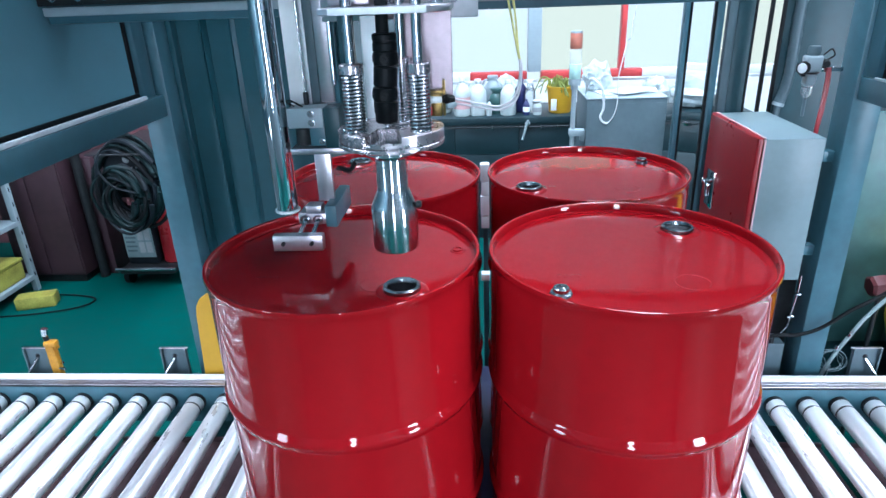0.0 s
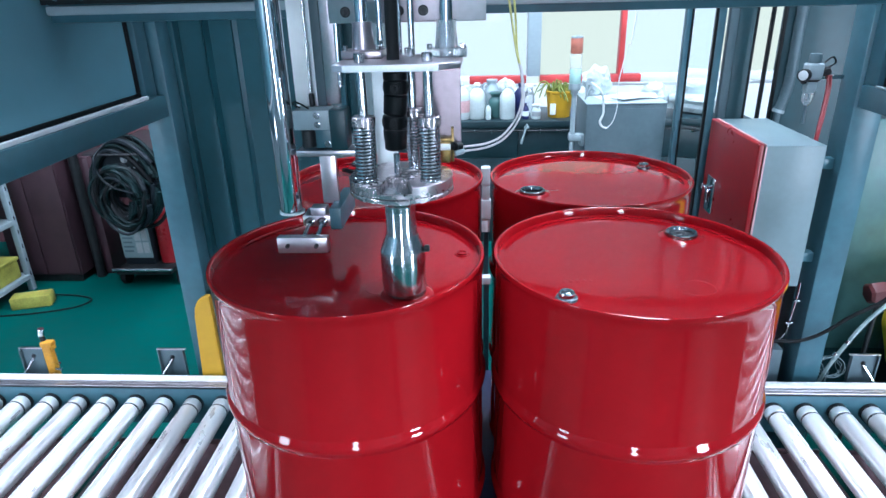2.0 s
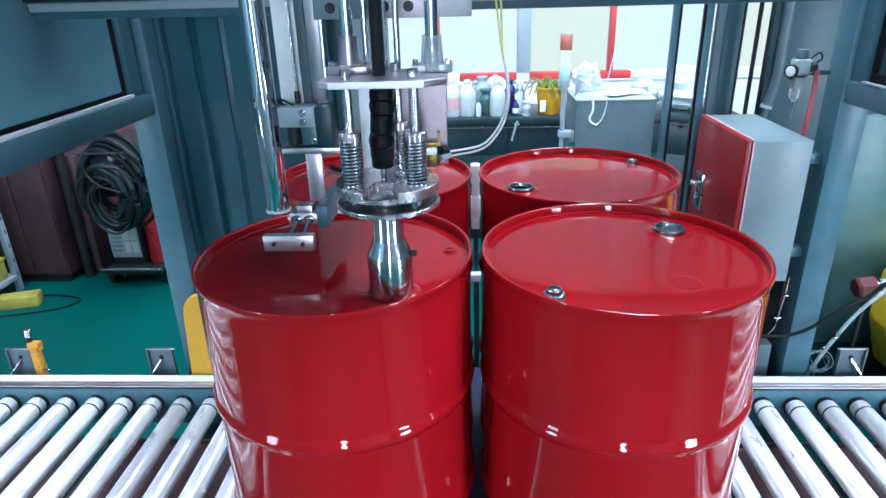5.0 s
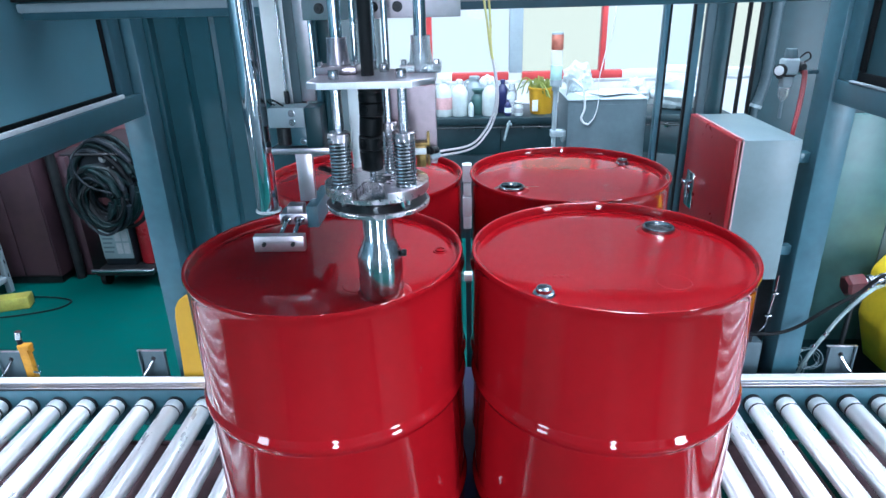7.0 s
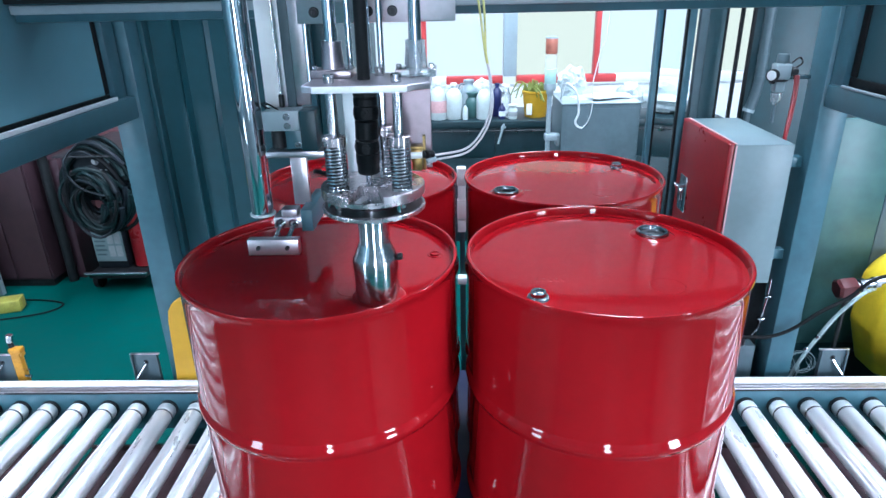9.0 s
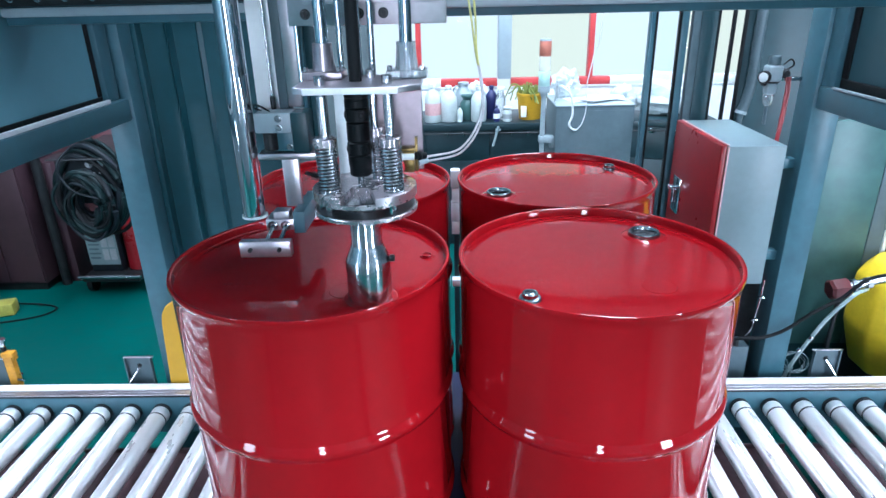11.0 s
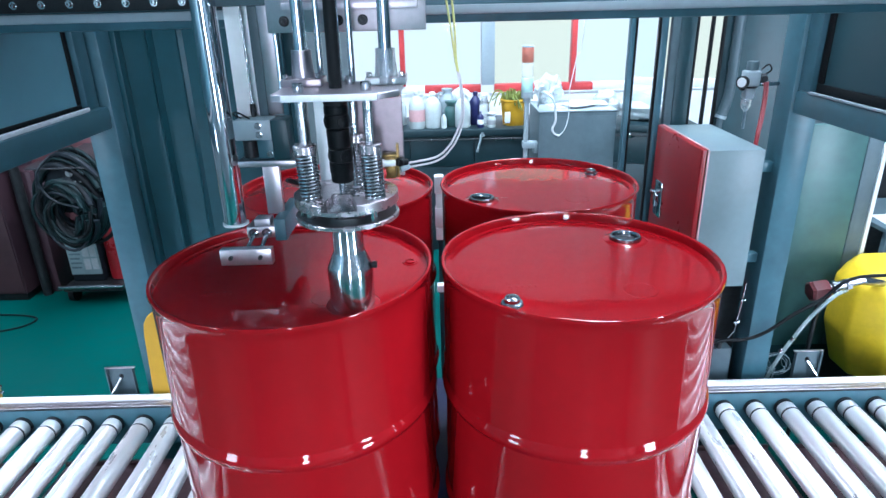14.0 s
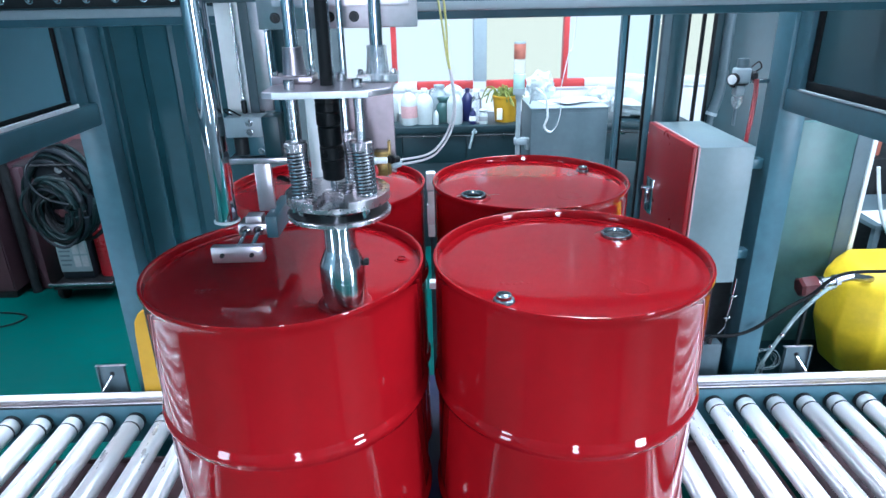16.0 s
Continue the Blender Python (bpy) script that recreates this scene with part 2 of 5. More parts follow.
def sweep(points, r, seg=8, close=True):
    """A round hose or bar along points."""
    pts = [Vector(p) for p in points]

    def mk(bm):
        rings = []
        up = Vector((0.13, 0.31, 0.94))
        for i, p in enumerate(pts):
            d = (pts[min(i + 1, len(pts) - 1)] - pts[max(i - 1, 0)]).normalized()
            u = (up - d * up.dot(d))
            u = u.normalized() if u.length > 0.05 else d.orthogonal().normalized()
            up = u
            v = d.cross(u)
            rings.append([bm.verts.new(p + r * (math.cos(2 * math.pi * k / seg) * u + math.sin(2 * math.pi * k / seg) * v)) for k in range(seg)])
        for a, b in zip(rings, rings[1:]):
            for k in range(seg):
                j = (k + 1) % seg
                bm.faces.new((a[k], a[j], b[j], b[k]))
        if close:
            bm.faces.new(rings[0][::-1])
            bm.faces.new(rings[-1])
    return mk


def smooth_line(points, n=8):
    """Points on a smooth curve through the given ones."""
    P = [Vector(p) for p in points]
    P = [2 * P[0] - P[1]] + P + [2 * P[-1] - P[-2]]
    out = []
    for i in range(1, len(P) - 2):
        for k in range(n):
            t = k / n
            a, b, c, d = P[i - 1:i + 3]
            out.append(0.5 * ((2 * b) + (c - a) * t + (2 * a - 5 * b + 4 * c - d) * t * t + (3 * b - a - 3 * c + d) * t ** 3))
    return out + [P[-2]]


def prism(outline, z0, z1, bevel=0.001):
    """A plate of the given outline in x, y between two heights."""
    def mk(bm):
        t = bmesh.new()
        vs = [t.verts.new((x, y, z0)) for x, y in outline]
        f = t.faces.new(vs)
        ext = bmesh.ops.extrude_face_region(t, geom=[f])
        bmesh.ops.translate(t, verts=[g for g in ext["geom"] if isinstance(g, bmesh.types.BMVert)], vec=(0, 0, z1 - z0))
        if bevel:
            bmesh.ops.bevel(t, geom=t.edges[:], offset=bevel, segments=1, affect="EDGES")
        add(bm, t)
    return mk


def plate_xz(outline, y0, y1, bevel=0.001):
    """A plate of the given outline in x, z between two depths."""
    def mk(bm):
        t = bmesh.new()
        vs = [t.verts.new((x, y0, z)) for x, z in outline]
        f = t.faces.new(vs)
        ext = bmesh.ops.extrude_face_region(t, geom=[f])
        bmesh.ops.translate(t, verts=[g for g in ext["geom"] if isinstance(g, bmesh.types.BMVert)], vec=(0, y1 - y0, 0))
        if bevel:
            bmesh.ops.bevel(t, geom=t.edges[:], offset=bevel, segments=1, affect="EDGES")
        add(bm, t)
    return mk


def bolt_y(x, y, z, r=0.008):
    """A socket screw that faces the near side."""
    return rev([(0, 0.004), (r * 0.5, 0.004), (r * 0.5, 0.0075), (r * 0.9, 0.0075), (r, 0.0065), (r, 0), (r * 1.5, 0), (r * 1.5, -0.002), (0, -0.002)], (x, y, z), 14, (0, -1, 0))


# ---------------------------------------------------------------- hall
X0, X1, Y0, Y1, H = -5.2, 5.2, -6.0, 4.5, 5.2
piece("floor", B(box((X0 - 1.5, Y0, -0.12), (X1 + 1.5, 10, 0.0), 0)), FLOOR, "green epoxy-painted concrete workshop floor, worn", "floor", kind="structure")
# wall openings out of view, added to hold the fill lamps
SY0, SY1, SZ0, SZ1 = -5.1, -3.7, 0.4, 3.0


def side_wall(name, x0, x1):
    piece(name, B(box((x0, Y0, 0.0), (x1, SY0, H), 0), box((x0, SY1, 0.0), (x1, Y1, H), 0), box((x0, SY0, 0.0), (x1, SY1, SZ0), 0), box((x0, SY0, SZ1), (x1, SY1, H), 0)),
          WALLD, "plain grey painted workshop wall with an unseen opening added for side light", "wall", kind="structure")


side_wall("wall_west", X0 - 0.2, X0)
side_wall("wall_east", X1, X1 + 0.2)
piece("wall_south", B(box((X0 - 0.2, Y0 - 0.2, 0.0), (0.05, Y0, H), 0), box((0.55, Y0 - 0.2, 0.0), (X1 + 0.2, Y0, H), 0), box((0.05, Y0 - 0.2, 0.0), (0.55, Y0, 0.8), 0), box((0.05, Y0 - 0.2, 3.2), (0.55, Y0, H), 0)),
      WALLD, "plain grey painted workshop wall with an unseen opening added for front light", "wall", kind="structure")
piece("ceiling", B(box((X0 - 0.2, Y0 - 0.2, H), (X1 + 0.2, Y1 + 0.4, H + 0.15), 0)), WALLW, "white painted workshop ceiling", "ceiling", kind="structure")
# north wall with its wide window
WZ0, WZ1, WX0, WX1 = 1.21, 2.62, -0.75, 2.6
piece("wall_north", B(box((WX0, Y1, 0), (WX1, Y1 + 0.2, WZ0), 0)), WALLW, "white painted wall below the window", "wall", kind="structure")
piece("wall_north_west", B(box((-1.6, Y1, 0), (WX0, Y1 + 0.2, H), 0)), WALLD, "grey painted workshop wall", "wall", kind="structure")
piece("wall_north_east", B(box((WX1, Y1, 0), (X1, Y1 + 0.2, H), 0)), WALLD, "grey painted workshop wall", "wall", kind="structure")
piece("wall_upper", B(box((WX0, Y1, WZ1), (WX1, Y1 + 0.2, H), 0)), WALLD, "grey painted wall above the window", "wall", kind="structure")
piece("wall_pink", B(box((X0, 3.85, 0.0), (-1.6, 4.05, H), 0)), PINK, "dusty pink painted workshop wall", "wall", kind="structure")
win = thing("window_1", "wide workshop window with red steel frame, overexposed daylight behind", "window", (WX0, Y1, WZ0), kind="structure")
for a, b in ((-0.11, 0.392), (0.514, 1.39)):
    part("window_sill", B(box((a, Y1 - 0.012, WZ0 + 0.033), (b, Y1 + 0.08, WZ0 + 0.098), 0.004)), REDB, win, "red painted sill")
for a, b in ((WX0, -0.112), (1.392, WX1)):
    part("window_sill", B(box((a, Y1 - 0.012, WZ0 + 0.033), (b, Y1 + 0.08, WZ0 + 0.098), 0.004)), WALLW, win, "white painted sill")
for x, w in ((-0.30, 0.045), (1.205, 0.045)):
    part("window_post", B(box((x - w / 2, Y1 - 0.03, WZ0 + 0.099), (x + w / 2, Y1 + 0.06, WZ1), 0.004)), REDB, win, "red painted steel post")
part("window_post", B(box((0.395, Y1 - 0.04, WZ0 + 0.099), (0.51, Y1 + 0.08, WZ1), 0.004)), GREY, win, "pale grey post")
for a, b in ((WX0, -0.325), (-0.275, 0.39), (0.515, 1.18), (1.23, WX1)):
    p = part("pane", B(box((a, Y1 + 0.03, WZ0 + 0.101), (b, Y1 + 0.036, WZ1), 0)), GLASS, win, "clear glass pane")
    p.visible_shadow = False
piece("backdrop", B(box((-6, 8.0, 0.0), (7, 8.05, 6), 0)), DAY, "overexposed bright daylight beyond the window", "backdrop", kind="structure")
piece("backdrop_yellow", B(box((0.80, 7.9, 0.0), (1.92, 7.95, 6), 0), box((3.2, 7.9, 0.0), (4.6, 7.95, 6), 0)), DAYY, "overexposed pale yellow wall beyond the window", "backdrop", kind="structure")

# fill lamps in added, unseen openings: they light the drum fronts and the head
for x, y, z, turn, width, tall, watts in ((X0 - 0.1, (SY0 + SY1) / 2, (SZ0 + SZ1) / 2, -90, SY1 - SY0, SZ1 - SZ0, 150), (X1 + 0.1, (SY0 + SY1) / 2, (SZ0 + SZ1) / 2, 90, SY1 - SY0, SZ1 - SZ0, 410), (0.3, Y0 - 0.1, 2.0, 0, 0.5, 2.4, 105)):
    day = bpy.data.lights.new("fill_daylight", "AREA")
    day.shape, day.energy, day.color, day.size, day.size_y = "ELLIPSE", watts, (0.92, 0.97, 1.0), width, tall
    new("fill_daylight", day).matrix_world = pose(x, y, z, 90, 0, turn)

# ceiling lamps: long led battens
def ceiling_lamp(x, y, watts, sx=0.3, sy=2.4):
    z = H - 0.35
    l = thing("ceiling_lamp", "long white led batten hung under the ceiling", "ceiling lamp", (x, y, z), "ceiling lamps")
    part("housing", B(box((x - sx / 2 - 0.02, y - sy / 2 - 0.02, z + 0.03), (x + sx / 2 + 0.02, y + sy / 2 + 0.02, z + 0.09), 0.01)), WHITEP, l)
    part("diffuser", B(box((x - sx / 2, y - sy / 2, z + 0.005), (x + sx / 2, y + sy / 2, z + 0.03), 0.006)), LED, l, "glowing diffuser")
    for dy in (-0.8, 0.8):
        part("hanger", B(cyl((x, y + dy, z + 0.09), (x, y + dy, H), 0.006)), STEEL, l)
    lamp(x, y, z, sx, sy, watts)


for x, y, watts in ((-3.4, -1.9, 120), (3.4, -1.9, 90), (-3.4, 0.9, 26), (3.4, 0.9, 14), (3.4, 2.9, 20), (-1.15, 0.5, 56), (1.15, 0.9, 112), (-1.15, 2.9, 56), (1.15, 2.9, 56)):
    ceiling_lamp(x, y, watts, 0.5)

# ---------------------------------------------------------------- conveyor
ROLL_Z, ROLL_R, PITCH, RX = 0.41, 0.038, 0.1277, -1.508
conv = thing("roller_conveyor", "heavy steel roller conveyor with grey-teal side rails and zinc-plated rollers", "conveyor", (0, 0, 0))
CX0, CX1 = -2.75, 2.75
for y0, y1, s in ((0.953, 1.033, 1), (-0.43, -0.35, -1)):
    yi = y0 if s > 0 else y1
    rail = part("side_rail", B(box((CX0, min(yi, yi + 0.012 * s), 0.30), (CX1, max(yi, yi + 0.012 * s), 0.478), 0.002),
                               box((CX0, y0, 0.30), (CX1, y1, 0.312), 0.002)), TEAL, conv, "grey-teal painted rail")
    part("rail_cap", B(box((CX0, y0, 0.4785), (CX1, y1, 0.486), 0.002)), DARK, rail, "dark cap groove")
    for a, b, z in ((y0 + 0.001, y0 + 0.017, 0.4915), (y0 + 0.020, y0 + 0.036, 0.4925), (y1 - 0.040, y1 - 0.001, 0.4965)):
        part("cap_rib", B(box((CX0, a, 0.4862), (CX1, b, z), 0.003)), EDGE if z > 0.495 else ALU, rail, "bright aluminium rib")
for x in (-2.4, -0.9, 0.9, 2.4):
    for y in (0.99, -0.39):
        part("leg", B(box((x - 0.04, y - 0.03, 0.008), (x + 0.04, y + 0.03, 0.30), 0.004), box((x - 0.07, y - 0.05, 0.0), (x + 0.07, y + 0.05, 0.008), 0.002)), TEAL, conv)
    part("cross_bar", B(box((x - 0.03, -0.36, 0.14), (x + 0.03, 0.96, 0.20), 0.004)), TEAL, conv)
roller_me = finish("roller", B(rev([(0, -0.64), (0.012, -0.64), (0.036, -0.638), (ROLL_R, -0.634), (ROLL_R, 0.588), (ROLL_R - 0.003, 0.590), (ROLL_R - 0.003, 0.600), (ROLL_R, 0.602),
                                    (ROLL_R, 0.634), (0.036, 0.638), (0.012, 0.64), (0, 0.64)], seg=28, axis=(0, 1, 0))), ZINC)
groove_me = finish("drive_ring", B(rev([(ROLL_R - 0.0025, 0.5905), (ROLL_R + 0.0008, 0.595), (ROLL_R - 0.0025, 0.5995)], seg=28, axis=(0, 1, 0))), PLUG)
bear_me = finish("bearing", B(rev([(0, 0.640), (0.040, 0.640), (0.040, 0.652), (0, 0.652)], seg=24, axis=(0, 1, 0))), DARK)
k = -9
while RX + k * PITCH < CX1 - 0.08:
    x = RX + k * PITCH
    k += 1
    if x < CX0 + 0.08:
        continue
    r = new("roller", roller_me)
    r.parent, r.location, r.rotation_euler = conv, (x, 0.3, ROLL_Z), (0, 0.7 * k, 0)
    for nm, me in (("drive_ring", groove_me), ("bearing", bear_me)):
        o = new(nm, me)
        o.parent = r
        o["label"] = "dull drive ring" if nm == "drive_ring" else "black bearing housing"

# dark brown sheets added under the rollers to darken the gaps between them
for x0, x1 in ((-2.6, -1.62), (-1.52, -0.95), (-0.85, 0.85), (0.98, 1.3), (1.38, 2.6)):
    part("drip_tray", B(box((x0, -0.33, 0.315), (x1, 0.80, 0.325), 0.003), box((x0, -0.33, 0.3255), (x1, -0.32, 0.345), 0.002), box((x0, 0.79, 0.3255), (x1, 0.80, 0.345), 0.002)), UNDERSHEET, conv, "dark brown sheet added to darken the roller gaps")

# pallet under the drums
PZ0, PZ1 = 0.448, 0.62
pal = thing("pallet", "blue plastic pallet carrying four drums on the rollers", "pallet", (0, 0.3, PZ0))
for i in range(9):
    x = -0.62 + i * 0.14
    part("deck_board", B(box((x, -0.31, PZ1 - 0.028), (x + 0.12, 0.91, PZ1), 0.005)), BLUE, pal)
for y in (-0.31, 0.22, 0.77):
    part("runner", B(box((-0.62, y, PZ0), (0.62, y + 0.14, PZ0 + 0.025), 0.004)), BLUE, pal)
    for x in (-0.62, -0.07, 0.48):
        part("block", B(box((x, y, PZ0 + 0.0255), (x + 0.14, y + 0.14, PZ1 - 0.0285), 0.006)), BLUE, pal)

# ---------------------------------------------------------------- drums
DR, DH, DB = 0.2925, 0.90, 0.2875


def drum_profile():
    out = [(0.0, 0.012), (DB - 0.006, 0.012), (DB - 0.004, 0.0), (DR - 0.004, 0.0), (DR, 0.004), (DR, 0.012), (DB, 0.02)]
    for hz in (DH - 0.292 - 0.298, DH - 0.292):
        for i in range(-8, 9):
            s = i / 8
            out.append((DB + 0.008 * max(0.0, math.cos(s * math.pi / 2)) ** 1.6, hz + 0.021 * s))
    out += [(DB, DH - 0.03), (DB, DH - 0.018), (DR - 0.002, DH - 0.012), (DR, DH - 0.006), (DR - 0.0012, DH - 0.001), (DR - 0.0042, DH), (DR - 0.008, DH - 0.0016),
            (DR - 0.0095, DH - 0.006), (DR - 0.011, DH - 0.019)]
    return out


LID = DH - 0.017


def make_drum(name, at, turn, big, small, label, plugged):
    """A tight-head drum; big and small are the polar places (radius, degrees) of its two bungs."""
    d = thing(name, label, "drum", (0, 0, 0), "drums on the pallet")
    part("shell", B(rev(drum_profile(), seg=96)), REDG, d, smooth=50)
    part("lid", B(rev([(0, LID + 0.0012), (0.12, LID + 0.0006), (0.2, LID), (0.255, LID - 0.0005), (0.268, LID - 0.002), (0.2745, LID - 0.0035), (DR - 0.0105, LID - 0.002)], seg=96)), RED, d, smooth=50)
    bx, by = big[0] * math.cos(radians(big[1])), big[0] * math.sin(radians(big[1]))
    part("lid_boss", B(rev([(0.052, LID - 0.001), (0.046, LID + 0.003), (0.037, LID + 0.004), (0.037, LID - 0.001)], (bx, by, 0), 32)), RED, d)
    ring = part("large_bung", B(rev([(0.0355, LID + 0.0035), (0.0355, LID + 0.010), (0.0335, LID + 0.0125), (0.0295, LID + 0.0125), (0.028, LID + 0.010), (0.028, LID - 0.012)], (bx, by, 0), 32)), BUNG, d,
                "open zinc-plated bung flange" if not plugged else "zinc-plated bung flange")
    part("bung_opening", B(rev([(0, LID + 0.0018), (0.0282, LID + 0.0018)], (bx, by, 0), 28)), HOLE if not plugged else DARK, ring, "dark opening")
    if plugged:
        part("bung_plug", B(rev([(0, LID + 0.003), (0.009, LID + 0.003), (0.011, LID + 0.0055), (0.017, LID + 0.0055), (0.019, LID + 0.003), (0.026, LID + 0.003), (0.0275, LID + 0.0024)], (bx, by, 0), 28)), PLUG, ring, "zinc-plated plug")
    sx, sy = small[0] * math.cos(radians(small[1])), small[0] * math.sin(radians(small[1]))
    k = 0.8 if small[2] else 0.6
    sm = part("small_bung", B(rev([(r * k, LID + (h - LID) * (1.0 if small[2] else 0.35)) for r, h in [(0.028, LID - 0.001), (0.025, LID + 0.004), (0.019, LID + 0.005), (0.019, LID + 0.012), (0.017, LID + 0.014), (0.0135, LID + 0.014), (0.012, LID + 0.008), (0, LID + 0.008)]], (sx, sy, 0), 28)),
              BUNG if small[2] else RED, d, "small zinc-plated plug" if small[2] else "small red painted plug")
    if small[2]:
        part("plug_slot", B(box((sx - 0.008, sy - 0.002, LID + 0.0085), (sx + 0.008, sy + 0.002, LID + 0.0115), 0.0008)), STEEL if small[2] else RED, sm)
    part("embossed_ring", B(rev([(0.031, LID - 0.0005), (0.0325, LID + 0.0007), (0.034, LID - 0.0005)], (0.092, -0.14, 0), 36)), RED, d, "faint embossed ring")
    for a in (220,):
        cx, cy = 0.17 * math.cos(radians(a)), 0.17 * math.sin(radians(a))
        part("embossing", B(*[box((cx - 0.03 + i * 0.013, cy - 0.007, LID - 0.0005), (cx - 0.022 + i * 0.013, cy + 0.007, LID + 0.0004), 0.0002) for i in range(5)]), RED, d, "unreadable embossed mark")
    d.matrix_world = pose(at[0], at[1], PZ1, 0, 0, turn)
    return d


def polar(x, y, cx, cy):
    return math.hypot(x - cx, y - cy), math.degrees(math.atan2(y - cy, x - cx))


BY = 0.588
make_drum("steel_drum", (-0.302, 0), 0, polar(-0.158, -0.166, -0.302, 0), (*polar(-0.058, 0.025, -0.302, 0), 0),
          "glossy red steel drum with open bung, being filled through the nozzle", False)
make_drum("steel_drum", (0.302, 0), 0, polar(0.439, 0.128, 0.302, 0), (*polar(0.141, -0.184, 0.302, 0), 1), "glossy red steel drum with zinc-plated bungs on the pallet", True)
make_drum("steel_drum", (0.304, BY), 0, polar(0.127, 0.457, 0.304, BY), (*polar(0.494, 0.715, 0.304, BY), 1), "glossy red steel drum in the back row of the pallet", False)
make_drum("steel_drum", (-0.302, BY), 0, (0.21, 120), (0.21, 300, 0), "glossy red steel drum behind the filling head", True)

# ---------------------------------------------------------------- enclosure frame
FZ = 2.75
encl = thing("machine_frame", "grey-teal welded steel frame of the filling machine", "machine frame", (0, 1.1, 0))
LX, RXP = -1.29, 1.30
part("post", B(box((LX, 1.1, 0.0), (LX + 0.105, 1.22, FZ), 0.006)), TEAL, encl)
part("post", B(box((RXP, 1.08, 0.0), (RXP + 0.105, 1.2, FZ), 0.006)), TEAL, encl)
# unseen sheet added overhead to keep light off the left drums' lids
part("roof_panel", B(box((-0.85, -1.75, 2.72), (0.24, 1.12, 2.75), 0.003)), TEAL, encl, "unseen plain sheet added to shade the left drum lids")
part("post", B(box((LX, -2.0, 0.0), (LX + 0.105, -1.88, FZ), 0.006)), TEAL, encl)
part("post", B(box((RXP, -2.0, 0.0), (RXP + 0.105, -1.88, FZ), 0.006)), TEAL, encl)
for x0 in (LX + 0.01, RXP + 0.01):
    part("side_rail", B(box((x0, -1.88, 1.615), (x0 + 0.085, 1.08 if x0 > 0 else 1.1, 1.695), 0.006)), TEAL, encl)
    part("side_rail", B(box((x0, -1.88, 2.62), (x0 + 0.085, 1.08 if x0 > 0 else 1.1, 2.70), 0.006)), TEAL, encl)
part("back_rail", B(box((LX + 0.105, 1.12, 2.62), (RXP, 1.2, 2.70), 0.006)), TEAL, encl)
for x0, s in ((LX + 0.045, -1), (RXP + 0.045, 1)):
    win_p = part("window_panel", B(box((x0 - 0.004, -1.85, 1.71), (x0 + 0.004, 0.985, 2.60), 0.002)), PANEL if s < 0 else PANEL_SHADED, encl, "smoked polycarbonate pane")
    gw = 0.02 if s < 0 else 0.032
    part("gasket", B(box((x0 - 0.012, -1.87, 1.697), (x0 + 0.012, 1.0, 1.697 + gw), 0.005), box((x0 - 0.012, 1.0 - gw, 1.6975 + gw), (x0 + 0.012, 1.0, 2.60), 0.005)), RUBBER, win_p, "black rubber gasket")
    part("inner_stile", B(box((x0 - 0.03, 1.001, 1.696), (x0 + 0.03, 1.078, 2.60), 0.004)), TEAL, encl)
    # pale bead whose colour carries the highlight along the rail's top edge
    part("glazing_bead", B(box((x0 + (0.03 if s < 0 else -0.042), -1.87, 1.6955), (x0 + (0.042 if s < 0 else -0.03), 0.99, 1.709 if s < 0 else 1.7035), 0.002)), WHITEP if s < 0 else GREY, encl, "pale bead standing in for the rail's lit top edge")

# folded sheet panels between the post and the guide tube
shp = thing("sheet_panel", "dark teal folded sheet metal rear panel of the machine", "panel", (-1.0, 1.24, 0))
xs = [-1.185, -1.075, -1.06, -1.05, -0.965, -0.955, -0.94, -0.86, -0.845, -0.80, -0.67]
ys = [1.235, 1.235, 1.213, 1.246, 1.247, 1.237, 1.247, 1.247, 1.234, 1.246, 1.247]
for a, b, u, v in zip(xs, xs[1:], ys, ys[1:]):
    part("fold", B(prism([(a, u), (b, v), (b, v + 0.015), (a, u + 0.015)], 0.02, 2.6, 0)), SHEET, shp, smooth=10)
part("edge_strip", B(box((-1.1845, 1.19, 0.02), (-1.165, 1.26, 2.6), 0.001)), SHEET, shp)
part("foot_rail", B(box((-1.185, 1.2, 0.0), (-0.67, 1.27, 0.02), 0.002)), TEAL_D, shp)

# glazed door and bars on the other side
gd = thing("glazed_door", "dark teal framed glass machine door behind the drums", "door", (0.9, 1.2, 0))
GY = 1.6
for a, b, m, lab in ((0.843, 0.865, TEAL, ""), (0.975, 1.006, TEAL, ""), (1.023, 1.058, GREYD, "pale grey-teal stile"), (1.0585, 1.128, TEAL_D, ""), (1.1285, 1.139, RUBBER, "black rubber edge")):
    part("door_stile", B(box((a, GY, 0.0), (b, GY + 0.035, 2.6), 0.003)), m, gd, lab)
for a, b in ((0.8655, 0.874), (0.965, 0.9745)):
    part("door_gasket", B(box((a, GY - 0.002, 0.3), (b, GY + 0.025, 2.6), 0.002)), RUBBER, gd, "black rubber gasket")
part("door_stile", B(box((1.196, GY, 0.3), (1.205, GY + 0.03, 2.6), 0.002)), RUBBER, gd, "black rubber edge")
part("door_foot", B(box((0.8655, GY, 0.0), (0.9745, GY + 0.03, 0.2995), 0.003)), TEAL_D, gd)
part("head_rail", B(box((0.843, GY, 2.6005), (1.60, GY + 0.035, 2.65), 0.003)), TEAL_D, gd)
p = part("glass", B(box((0.8745, GY + 0.01, 0.3), (0.9645, GY + 0.016, 2.6), 0.001)), GLASS, gd, "clear glass")
p.visible_shadow = False
rp = thing("sheet_panel", "dark teal flat sheet metal panel beside the post", "panel", (1.4, 1.62, 0))
